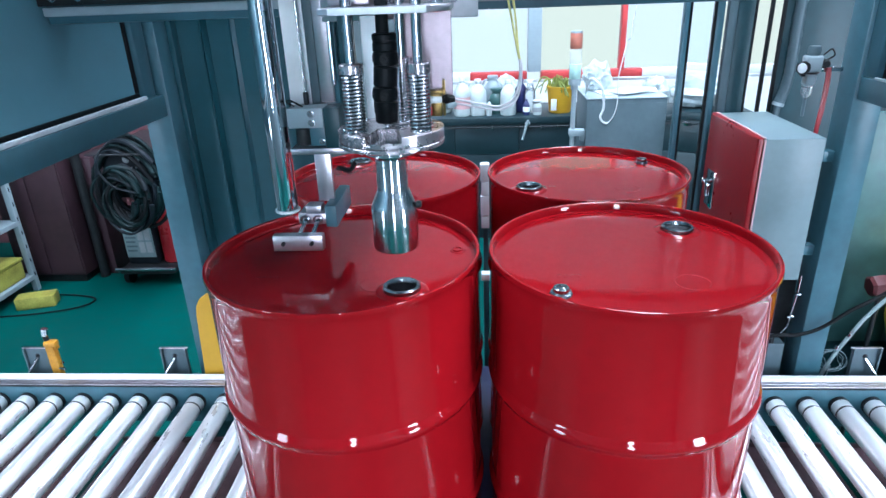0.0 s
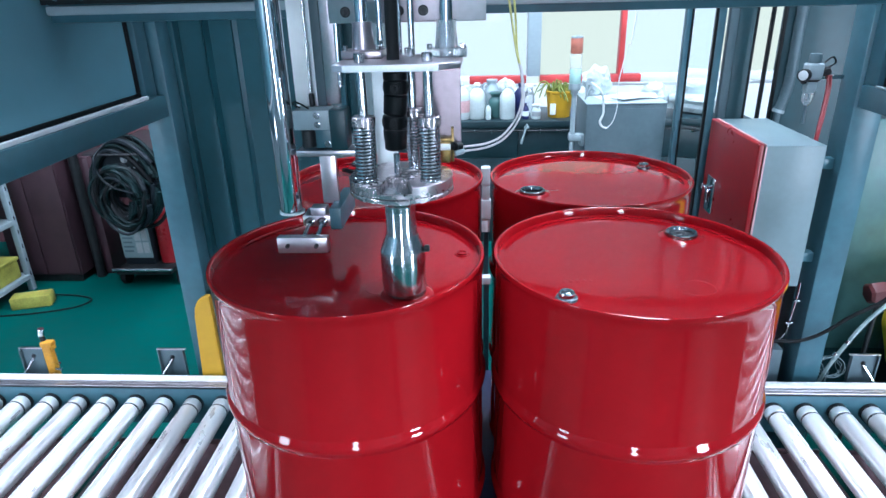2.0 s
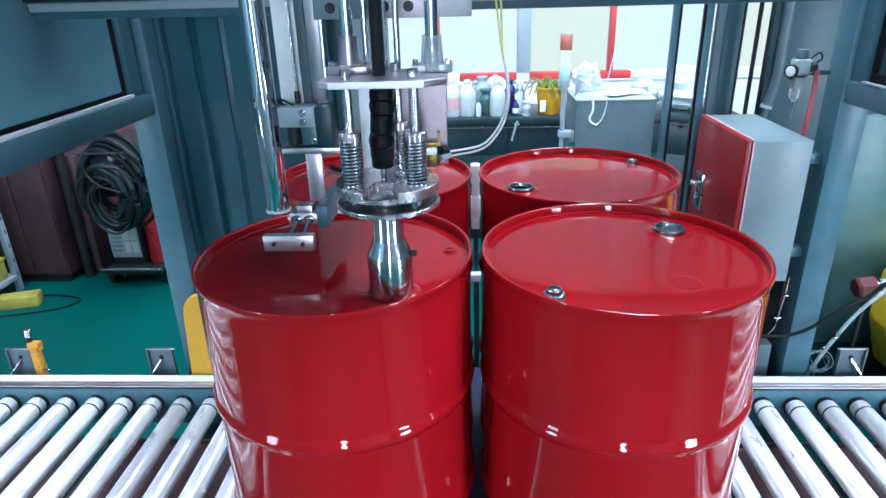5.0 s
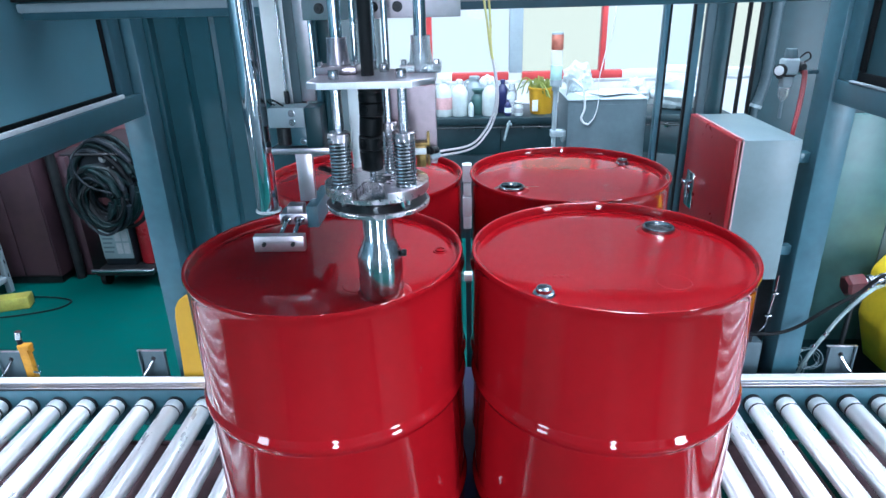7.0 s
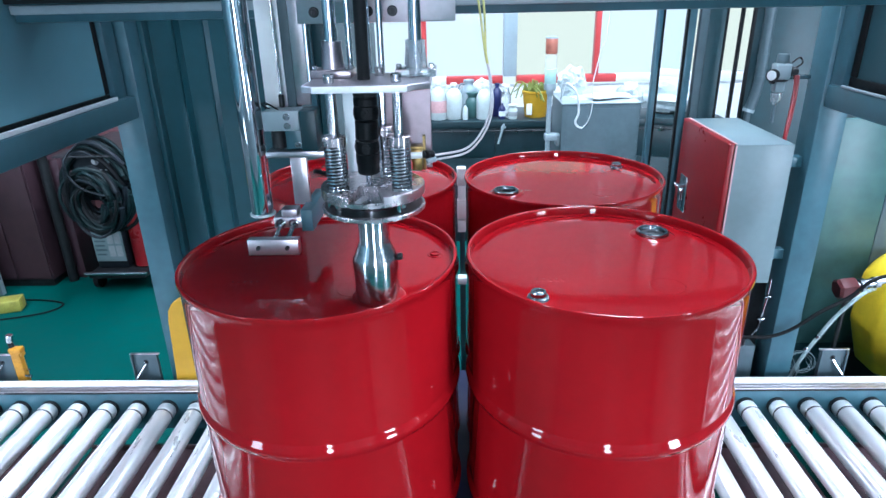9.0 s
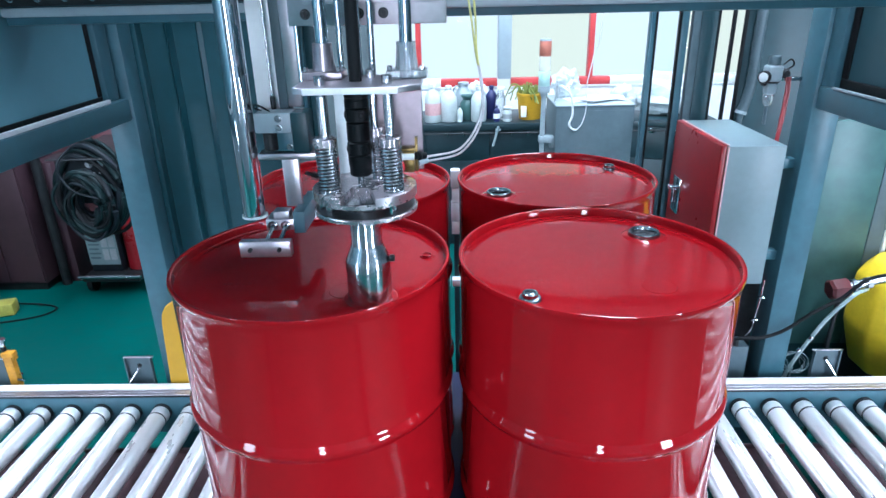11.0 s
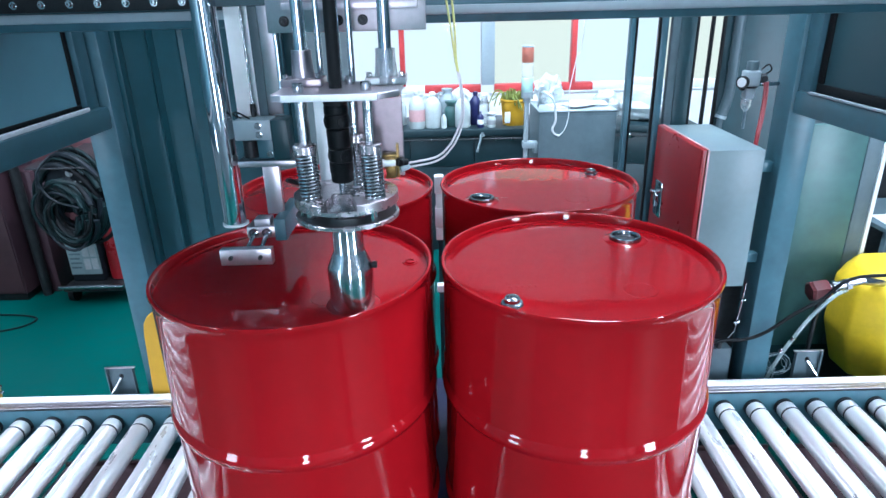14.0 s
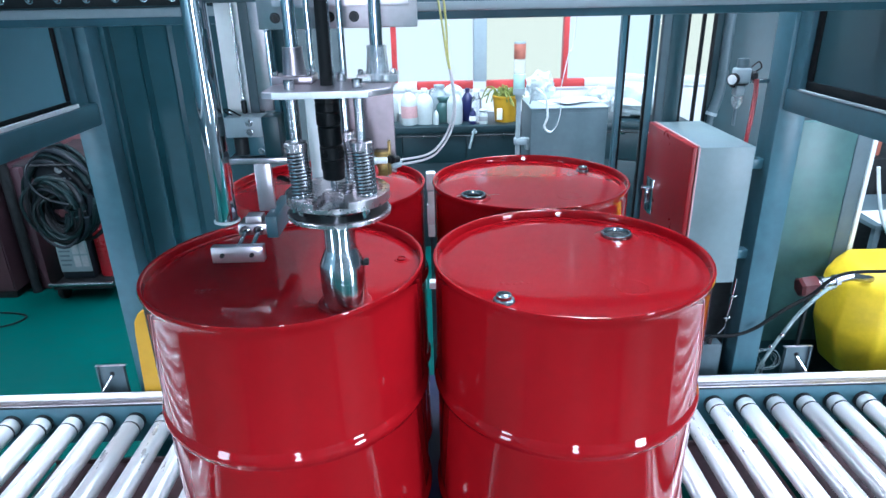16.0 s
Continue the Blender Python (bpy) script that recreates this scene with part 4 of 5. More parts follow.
part("gauge", B(rev([(0, 0.014), (0.016, 0.014), (0.02, 0.012), (0.022, 0.0), (0, 0.0)], (VX - 0.031, VY - 0.012, VZ - 0.012), 22, (-0.8, -0.6, 0))), WHITEP, fr, "white dial gauge")
part("gauge_rim", B(rev([(0.018, 0.0135), (0.0225, 0.014), (0.0235, 0.0), (0.02, 0.0)], (VX - 0.031, VY - 0.012, VZ - 0.012), 22, (-0.8, -0.6, 0), True)), DARK, fr, "black gauge rim")
part("bowl", B(rev([(0, VZ - 0.125), (0.006, VZ - 0.124), (0.016, VZ - 0.112), (0.02, VZ - 0.10), (0.02, VZ - 0.076), (0, VZ - 0.076)], (VX - 0.002, VY, 0), 20)), CLEAR, fr, "clear plastic bowl")
part("side_valve", B(cyl((VX + 0.029, VY, VZ), (VX + 0.055, VY, VZ), 0.016, 16), cyl((VX + 0.04, VY - 0.005, VZ + 0.0), (VX + 0.04, VY - 0.03, VZ + 0.0), 0.012, 14)), DARK, fr, "black side valve")
part("wire", B(sweep(smooth_line([(VX + 0.05, VY, VZ + 0.012), (VX + 0.068, VY - 0.01, VZ + 0.03), (VX + 0.055, VY - 0.01, VZ + 0.05), (VX + 0.035, VY, VZ + 0.03)], 6), 0.003, 6)), RUBBER, fr)
part("drain_tube", B(cyl((VX - 0.002, VY, VZ - 0.19), (VX - 0.002, VY, VZ - 0.124), 0.006, 10)), GREYD, fr)
part("mount", B(box((VX + 0.0285, VY - 0.012, VZ - 0.028), (1.2995, VY + 0.012, VZ - 0.014), 0.002)), STEEL, fr)
for dx in (0.0, 0.009):
    part("red_tube", B(sweep(smooth_line([(VX + 0.046 + dx, VY - 0.02, VZ - 0.012), (VX + 0.05 + dx, VY - 0.022, VZ - 0.06), (VX + 0.045 + dx, VY - 0.03, VZ - 0.15), (VX + 0.04 + dx * 0.8, VY - 0.035, VZ - 0.2), (VX + 0.037 + dx * 0.6, VY - 0.035, VZ - 0.285)], 6), 0.0052, 8)), REDP, fr, "red air tube")

cd = thing("cable_conduit", "grey wrapped cable conduit running down to the cabinet", "conduit", (1.24, 1.585, 0))
cpts = smooth_line([(1.31, 1.585, 2.6), (1.303, 1.585, 2.1), (1.30, 1.585, 1.83), (1.30, 1.585, 1.66), (1.292, 1.585, 1.58), (1.276, 1.585, 1.515)], 10)
part("sleeve", B(sweep(cpts, 0.021, 12), *[sweep([a, b], 0.0232, 12) for a, b in zip(cpts[::3], cpts[1::3])]), GREYD, cd, smooth=60)
part("end_ring", B(sweep([(1.277, 1.585, 1.519), (1.2735, 1.585, 1.506)], 0.025, 14)), GREY, cd, "pale end ring")
part("gland", B(sweep([(1.2735, 1.585, 1.5055), (1.268, 1.585, 1.40), (1.265, 1.585, 0.0)], 0.014, 12)), GREYD, cd, "grey gland tube")
gp = thing("side_cabinet", "tall grey-green cabinet panel with bright edge strip beside the machine", "cabinet", (1.85, 1.7, 0))
part("front_panel", B(box((1.61, 1.62, 0.30), (1.995, 1.65, 1.46), 0.005)), GREENP, gp)
part("stile", B(box((1.9955, 1.618, 0.30), (2.07, 1.65, 1.46), 0.004)), GREYD, gp, "grey stile")
part("edge_strip", B(box((2.0705, 1.612, 0.75), (2.092, 1.655, 1.455), 0.003)), WHITEP, gp, "white edge strip")
part("base", B(box((1.61, 1.63, 0.0), (2.09, 1.80, 0.2995), 0.005)), TEAL_D, gp)
tb = thing("side_table", "dark workshop table with loose papers beside the machine", "table", (3.1, 2.6, 0))
part("tabletop", B(box((2.82, 2.45, 0.585), (3.6, 3.1, 0.615), 0.004)), GREYD, tb)
for x in (2.86, 3.56):
    for y in (2.49, 3.06):
        part("leg", B(box((x - 0.02, y - 0.02, 0.0), (x + 0.02, y + 0.02, 0.5845), 0.003)), GREYD, tb)
ps = thing("paper_stack", "loose white papers on the dark side table", "papers", (3.05, 2.6, 0.615))
for i in range(3):
    part("sheet", B(box((2.88 + 0.02 * i, 2.47 + 0.01 * i, 0.6155 + 0.004 * i), (3.2, 2.72, 0.6185 + 0.004 * i), 0.001, 1, pose(0, 0, 0, 0, 0, 5 * i - 6))), WHITEP, ps)
eq = thing("tool_cabinet", "dark tool cabinet with an orange box on top", "cabinet", (3.2, 3.5, 0))
part("body", B(box((2.8, 3.2, 0.0), (3.9, 3.7, 0.85), 0.006)), DARK, eq)
ob = thing("orange_box", "small orange tool box on the dark cabinet", "box", (3.2, 3.4, 0.85))
part("body", B(box((3.2, 3.3, 0.85), (3.36, 3.45, 1.03), 0.01)), AMBER, ob)
part("handle", B(box((3.24, 3.36, 1.0305), (3.32, 3.39, 1.05), 0.004)), DARK, ob)
wh2 = thing("white_hose", "white hose hanging beside the side table", "hose", (2.8, 2.5, 0.6))
part("hose", B(sweep(smooth_line([(2.75, 2.46, 1.0), (2.78, 2.44, 0.84), (2.83, 2.43, 0.68), (2.90, 2.43, 0.56), (2.97, 2.42, 0.40), (3.0, 2.42, 0.02)], 8), 0.011, 8)), WHITEP, wh2)

ym = thing("pump_unit", "bright yellow rounded pump housing with a dark red motor", "pump", (2.2, 1.4, 0))


def chamfered(lo, hi, corner, taper):
    """A moulded hood: chamfered upright corners, drawn in towards its foot, soft edges."""
    def mk(bm):
        t = bmesh.new()
        (x0, y0, z0), (x1, y1, z1), c = lo, hi, corner
        cx, cy = (x0 + x1) / 2, (y0 + y1) / 2
        plan = [(x0 + c, y0), (x1 - c, y0), (x1, y0 + c), (x1, y1 - c), (x1 - c, y1), (x0 + c, y1), (x0, y1 - c), (x0, y0 + c)]
        rings = [[t.verts.new((cx + (x - cx) * k, cy + (y - cy) * k, z)) for x, y in plan] for z, k in ((z0, taper), (z0 + 0.42 * (z1 - z0), 1.0), (z1 - 0.07, 0.97), (z1, 0.80))]
        for a, b in zip(rings, rings[1:]):
            for i in range(8):
                t.faces.new((a[i], a[(i + 1) % 8], b[(i + 1) % 8], b[i]))
        t.faces.new(rings[0][::-1])
        t.faces.new(rings[-1])
        bmesh.ops.bevel(t, geom=t.edges[:], offset=0.018, segments=3, affect="EDGES", profile=0.5)
        add(bm, t)
    return mk


part("housing", B(chamfered((1.885, 1.20, 0.30), (2.60, 1.62, 0.838), 0.12, 0.82)), YEL, ym)
part("plinth", B(box((1.97, 1.26, 0.0), (2.5, 1.56, 0.31), 0.01)), DARK, ym)
mo = part("motor", B(rev([(0, 0), (0.038, 0), (0.048, 0.012), (0.048, 0.07), (0.04, 0.08), (0, 0.08)], (1.62, 1.24, 0.80), 6, (1, 0, 0.12))), MOTOR, ym, "dark red motor")
part("shaft", B(cyl((1.70, 1.245, 0.81), (1.86, 1.255, 0.845), 0.02, 18), cyl((1.72, 1.245, 0.813), (1.74, 1.245, 0.818), 0.03, 18), cyl((1.78, 1.25, 0.826), (1.80, 1.25, 0.83), 0.028, 6), cyl((1.85, 1.255, 0.84), (2.0, 1.30, 0.80), 0.018, 14)), BUNG, mo, "chromed coupling")
part("motor_stand", B(cyl((1.665, 1.24, 0.0), (1.672, 1.24, 0.757), 0.010, 12)), DARK, ym)

kb = thing("power_cable", "black power cable sagging across to the yellow pump", "cable", (1.5, 1.1, 0.6))
part("cable", B(sweep(smooth_line([(1.02, 1.10, 0.62), (1.10, 1.06, 0.625), (1.167, 1.05, 0.675), (1.270, 1.05, 0.680), (1.356, 1.05, 0.714), (1.454, 1.05, 0.792), (1.553, 1.05, 0.855), (1.679, 1.05, 0.952), (2.05, 1.12, 0.92), (2.4, 1.3, 0.84)], 8), 0.0075, 10)), RUBBER, kb)
wh = thing("wire_hose", "clear braided hose running down behind the conveyor rail", "hose", (1.5, 1.12, 0.5))
part("hose", B(sweep(smooth_line([(1.80, 1.26, 0.79), (1.652, 1.12, 0.834), (1.570, 1.12, 0.734), (1.514, 1.12, 0.631), (1.469, 1.12, 0.536), (1.443, 1.12, 0.461), (1.395, 1.12, 0.3)], 8), 0.0082, 10)), CLEARH, wh, "clear braided hose")
for x, z in ((1.515, 0.633), (1.475, 0.575)):
    part("hose_clip", B(cyl((x - 0.005, 1.12, z - 0.007), (x + 0.005, 1.12, z + 0.007), 0.0105, 12)), STEEL, wh)
random.seed(4)
cw = thing("wire_coil", "tangled coil of thin white wire behind the rail", "wire", (1.45, 1.1, 0.5))
for i in range(5):
    ax, ay, az = random.uniform(-0.4, 0.4), random.uniform(-1, -0.5), random.uniform(0.0, 0.7)
    rr = random.uniform(0.042, 0.058)
    q = Vector((0, 0, 1)).rotation_difference(Vector((ax, ay, az)).normalized()).to_matrix()
    part("loop", B(sweep([Vector((1.452, 1.10, 0.526)) + q @ Vector((rr * math.cos(t), rr * 0.85 * math.sin(t), 0.012 * math.sin(3 * t + i))) for t in np.linspace(0, 6.2, 26)], 0.0013, 5)), CABG, cw)
part("stem", B(sweep([(1.452, 1.10, 0.5), (1.42, 1.10, 0.25), (1.42, 1.08, 0.0)], 0.003, 6)), CABG, cw)
jb = thing("junction_box", "small grey junction box beneath the cabinet", "box", (1.2, 1.15, 0.5))
part("body", B(box((1.165, 1.11, 0.42), (1.255, 1.198, 0.60), 0.005)), GREYD, jb)
part("gland", B(cyl((1.20, 1.12, 0.6), (1.20, 1.12, 0.63), 0.012)), DARK, jb)
ch = thing("chain", "thin hanging chain with hooks below the cabinet", "chain", (1.27, 1.08, 0.7))
part("links", B(sweep(smooth_line([(1.255, 1.09, 0.9245), (1.25, 1.085, 0.85), (1.238, 1.08, 0.76), (1.235, 1.085, 0.70), (1.21, 1.10, 0.64)], 6), 0.003, 6),
                box((1.238, 1.075, 0.845), (1.262, 1.09, 0.853), 0.002), box((1.222, 1.072, 0.745), (1.25, 1.088, 0.753), 0.002)), STEEL, ch)

# ---------------------------------------------------------------- brackets behind the rail
def bracket(x0, x1, right=False):
    b = thing("sensor_bracket", "grey folded steel bracket with a strut behind the rail", "bracket", ((x0 + x1) / 2, 1.08, 0.3), "rail brackets")
    xm = (x0 + x1) / 2
    part("plate", B(box((x0, 1.085, 0.36), (x1, 1.091, 0.592), 0.001), box((x0, 1.072, 0.36), (x0 + 0.006, 1.0845, 0.592), 0.001), box((x1 - 0.006, 1.072, 0.36), (x1, 1.0845, 0.592), 0.001),
                    box((x0, 1.034, 0.34), (x1, 1.091, 0.3595), 0.001)), GREYD, b)
    part("lip", B(box((x0 - 0.006, 1.082, 0.5922), (x1 + 0.006, 1.093, 0.5965), 0.001)), ALU, b, "bright top lip")
    part("strut", B(cyl((xm + 0.0, 1.084, 0.548), (xm - 0.07 * (-1 if right else 1), 1.04, 0.44), 0.006, 10)), STEEL, b)
    part("strut_bolt", B(bolt_y(xm, 1.0848, 0.555, 0.007)), DARK, b)


bracket(-1.443, -1.326)
bracket(-2.083, -1.971)
bracket(1.518, 1.63, True)
lv = thing("stop_lever", "yellow stop lever with a dark knob behind the rail", "lever", (-1.92, 1.08, 0.3))
part("lever_body", B(box((-1.962, 1.06, 0.33), (-1.922, 1.09, 0.625), 0.006, 2), box((-1.962, 1.055, 0.615), (-1.908, 1.09, 0.64), 0.006), box((-1.916, 1.06, 0.60), (-1.908, 1.085, 0.616), 0.002)), ORANGE, lv, "worn orange lever body")
part("lever_foot", B(box((-1.96, 1.034, 0.31), (-1.86, 1.10, 0.3295), 0.002)), STEEL, lv)
part("knob", B(cyl((-1.952, 1.075, 0.6405), (-1.955, 1.075, 0.665), 0.011, 14)), DARK, lv)
part("knob_cap", B(cyl((-1.955, 1.075, 0.6655), (-1.948, 1.075, 0.70), 0.014, 16)), CHROME, lv, "chrome cap")
part("pin", B(cyl((-1.918, 1.075, 0.52), (-1.895, 1.06, 0.535), 0.005, 10), cyl((-1.92, 1.06, 0.505), (-1.885, 1.05, 0.507), 0.006, 10)), STEEL, lv)
yg = thing("guard_plate", "yellow rounded guard plate beside the frame post", "guard", (-1.2, 1.06, 0.3))
part("plate", B(plate_xz([(-1.255, 0.31), (-1.15, 0.31), (-1.15, 0.875), (-1.175, 0.873), (-1.202, 0.855), (-1.222, 0.82), (-1.23, 0.77)], 1.05, 1.075, 0.003)), YELB, yg, "yellow painted steel")
part("foot", B(box((-1.275, 1.034, 0.28), (-1.15, 1.0985, 0.3095), 0.002)), TEAL, yg)

# ---------------------------------------------------------------- back of the hall: bench, bottles, cabinet, stack light
BF, BZ = 3.8, 1.045
bench = thing("workbench", "dark laminate workbench with drawers under the window", "workbench", (0.2, 4.1, 0))
part("worktop", B(box((-0.75, BF, BZ - 0.055), (2.1, 4.44, BZ), 0.004)), BENCH, bench)
for i, x in enumerate((-0.75, -0.23, 0.29, 0.81, 1.33)):
    dw = part("drawer_front", B(box((x + 0.004, BF + 0.012, BZ - 0.30), (x + 0.516, BF + 0.032, BZ - 0.057), 0.003)), BENCH, bench)
    for hx in (0.17, 0.30):
        part("handle", B(box((x + hx, BF + 0.0, BZ - 0.10), (x + hx + 0.012, BF + 0.0115, BZ - 0.066), 0.002)), STEEL, dw)
    part("cupboard_door", B(box((x + 0.004, BF + 0.012, 0.08), (x + 0.516, BF + 0.032, BZ - 0.304), 0.003)), BENCH, bench)
part("carcass", B(box((-0.75, BF + 0.0325, 0.0), (2.1, 4.40, BZ - 0.0555), 0.003)), BENCH, bench)
part("pipe", B(cyl((-0.75, BF - 0.012, BZ - 0.075), (2.1, BF - 0.012, BZ - 0.075), 0.006, 10)), DARK, bench)


def jug(x, y, h, r, m, lab, cap, label_m=None, narrow=0.3, grip=False):
    x, h, r = x - 0.085, h * 1.06, r * 1.06
    b = thing("plastic_jug", lab, "bottle", (x, y, BZ), "bottles on the workbench")
    part("body", B(rev([(0, BZ), (r * 0.92, BZ), (r, BZ + 0.01), (r, BZ + h * 0.58), (r * 0.93, BZ + h * 0.68), (r * 0.6, BZ + h * 0.8), (r * narrow, BZ + h * 0.87), (r * narrow, BZ + h * 0.92), (0, BZ + h * 0.92)], (x, y, 0), 20)), m, b)
    part("cap", B(rev([(0, BZ + h), (r * narrow * 1.1, BZ + h), (r * narrow * 1.25, BZ + h * 0.99), (r * narrow * 1.25, BZ + h * 0.9205), (0, BZ + h * 0.9205)], (x, y, 0), 14)), cap, b)
    if grip:
        part("handle", B(sweep(smooth_line([(x - r * 0.35, y - r * 0.1, BZ + h * 0.86), (x - r * 0.85, y - r * 0.2, BZ + h * 0.88), (x - r * 1.12, y - r * 0.2, BZ + h * 0.76), (x - r * 0.98, y - r * 0.15, BZ + h * 0.58)], 6), 0.008, 8)), m, b)
    if label_m:
        part("label", B(rev([(r * 1.015, BZ + h * 0.2), (r * 1.02, BZ + h * 0.21), (r * 1.02, BZ + h * 0.5), (r * 1.015, BZ + h * 0.51)], (x, y, 0), 20)), label_m, b, "pale wrap label")


jug(-0.082, 3.93, 0.285, 0.063, JUG, "white plastic bottle with a pale pink label", WHITEP, LABELP)
jug(0.045, 3.95, 0.27, 0.066, JUG, "white plastic jug with a narrow neck and handle", WHITEP, None, 0.3, True)
jug(0.29, 3.93, 0.26, 0.06, JUG, "white conical plastic jug with cap", WHITEP)
jug(0.135, 3.90, 0.12, 0.022, JUG, "small pale bottle on the bench", GREYD)
jug(0.20, 4.02, 0.19, 0.06, GREENP, "dark grey-green plastic can on the bench", GREENP, None, 0.7)
jug(0.40, 4.05, 0.25, 0.05, BLUEP, "dark blue plastic bottle", BLUEP)
jug(0.435, 3.90, 0.12, 0.026, BLUEP, "small blue bottle with a white label", BLUEP, WHITEP)
jug(0.47, 3.98, 0.25, 0.04, CLEAR, "clear measuring bottle with white cap", WHITEP, None, 0.6)
jug(0.522, 3.90, 0.11, 0.034, JUG, "small white plastic pot", WHITEP, PRINT, 0.8)
jug(0.17, 4.22, 0.26, 0.07, GREY, "pale grey canister on the bench", GREY, None, 0.5, True)
jug(-0.24, 4.1, 0.22, 0.06, JUG, "white plastic canister on the bench", WHITEP)
bag = thing("plastic_bag", "crumpled pale plastic bags on the workbench", "bag", (0.2, 4.25, BZ), "plastic bags")


def crumple(cx, cy, cz, rx, ry, rz, seed):
    def mk(bm):
        t = bmesh.new()
        bmesh.ops.create_icosphere(t, subdivisions=4, radius=1)
        for v in t.verts:
            d = v.co.normalized()
            k = 1 + 0.28 * noise.noise(d * 1.7 + Vector((seed, 0, 0))) + 0.18 * noise.noise(d * 4.3 + Vector((0, seed, 0))) + 0.07 * noise.noise(d * 10)
            v.co = Vector((cx + d.x * rx * k, cy + d.y * ry * k, max(cz, cz + rz + d.z * rz * k)))
        add(bm, t)
    return mk


part("bag", B(crumple(0.18, 4.30, BZ, 0.13, 0.09, 0.13, 3)), BAG, bag, smooth=25)
bag2 = thing("plastic_bag", "crumpled pale plastic bag of parts beside the cabinet", "bag", (1.5, 4.1, BZ), "plastic bags")
part("bag", B(crumple(1.42, 4.12, BZ, 0.10, 0.10, 0.12, 7)), BAG, bag2, smooth=25)
bag3 = thing("plastic_bag", "clear plastic tub with white bags behind the glass door", "bag", (1.75, 4.1, BZ), "plastic bags")
part("bag", B(crumple(1.68, 4.05, BZ, 0.16, 0.14, 0.13, 12)), BAG, bag3, smooth=25)
part("bag", B(crumple(1.95, 4.1, BZ, 0.14, 0.12, 0.11, 15)), BAG, bag3, smooth=25)
bk = thing("bucket", "yellow plastic bucket filled with green straps", "bucket", (0.63, 4.0, BZ))
part("body", B(rev([(0, BZ), (0.085, BZ), (0.088, BZ + 0.005), (0.108, BZ + 0.19), (0.115, BZ + 0.195), (0.115, BZ + 0.21), (0.104, BZ + 0.212), (0.1, BZ + 0.19), (0.08, BZ + 0.05), (0, BZ + 0.05)], (0.63, 4.0, 0), 28)), YELB, bk)
part("paper_label", B(box((0.545, 3.888, BZ + 0.03), (0.59, 3.894, BZ + 0.12), 0.001)), WHITEP, bk, "white paper label")
random.seed(9)
for i in range(26):
    a, rr = random.uniform(0, 6.28), random.uniform(0.02, 0.085)
    x, y = 0.63 + rr * math.cos(a), 4.0 + rr * math.sin(a)
    o = random.uniform(0.02, 0.11)
    part("strap", B(sweep(smooth_line([(x, y, BZ + 0.06), (x + 0.2 * o * math.cos(a), y, BZ + 0.22 + random.uniform(0, 0.05)), (x + o * math.cos(a + 0.6), y + o * math.sin(a) * 0.6, BZ + 0.23 + random.uniform(-0.03, 0.05)),
                                       (x + 1.7 * o * math.cos(a + 0.6), y + o * math.sin(a), BZ + 0.19 + random.uniform(-0.05, 0.03))], 4), 0.006, 5)), LEAF, bk)
rl = thing("ruler", "pale grey strip leaning on the bench front", "ruler", (0.33, BF - 0.03, 0.8))
part("strip", B(cyl((0.314, BF - 0.03, 0.869), (0.357, BF - 0.03, 1.028), 0.010, 4, 0.001), box((0.335, BF - 0.03, 0.99), (0.375, BF + 0.0, 1.005), 0.002)), GREY, rl)

CY = 2.6
gc = thing("control_cabinet", "free-standing mid-grey control cabinet with papers on top", "cabinet", (0.87, CY + 0.2, 0))
part("body", B(box((0.622, CY, 0.06), (1.095, CY + 0.42, 1.375), 0.006)), GREYD, gc)
part("plinth", B(box((0.665, CY + 0.01, 0.0), (1.105, CY + 0.41, 0.0598), 0.003)), DARK, gc)
part("top_sheet", B(box((0.619, CY - 0.003, 1.3755), (1.098, CY + 0.423, 1.382), 0.002)), GREY, gc, "pale top sheet")
part("door_seam", B(box((0.65, CY - 0.004, 0.09), (1.085, CY - 0.0005, 1.35), 0.002)), GREYD, gc)
part("side_lock", B(box((0.596, CY + 0.02, 1.12), (0.6215, CY + 0.08, 1.19), 0.004)), GREY, gc)
pp = thing("paper_stack", "loose papers and clear folders on the control cabinet", "papers", (0.9, CY + 0.2, 1.382))
for i, (x, y, a) in enumerate(((0.82, CY + 0.2, 12), (0.97, CY + 0.22, -9), (0.90, CY + 0.16, 30))):
    part("sheet", B(box((x - 0.11, y - 0.08, 1.3822 + i * 0.0065), (x + 0.11, y + 0.08, 1.388 + i * 0.0065), 0.001, 1, pose(0, 0, 0, 0, 0, a))), WHITEP, pp)
pbag = thing("plastic_bag", "crumpled clear bag on the control cabinet", "bag", (0.68, CY + 0.3, 1.382), "plastic bags")
part("bag", B(crumple(0.72, CY + 0.3, 1.382, 0.085, 0.07, 0.09, 21)), BAG, pbag, smooth=25)
wc = thing("white_cable", "loose white cable hanging over the control cabinet", "cable", (0.75, CY - 0.02, 1.2))
part("cable", B(sweep(smooth_line([(0.63, CY + 0.12, 1.39), (0.645, CY + 0.05, 1.49), (0.68, CY - 0.012, 1.475), (0.708, CY - 0.012, 1.43), (0.72, CY - 0.012, 1.33), (0.703, CY - 0.012, 1.277), (0.718, CY - 0.012, 1.246), (0.746, CY - 0.012, 1.235)], 8), 0.0068, 8)), WHITEP, wc)
wc2 = thing("white_cable", "thin white cable dropping from the ceiling to the cabinet", "cable", (0.9, CY - 0.02, 1.2))
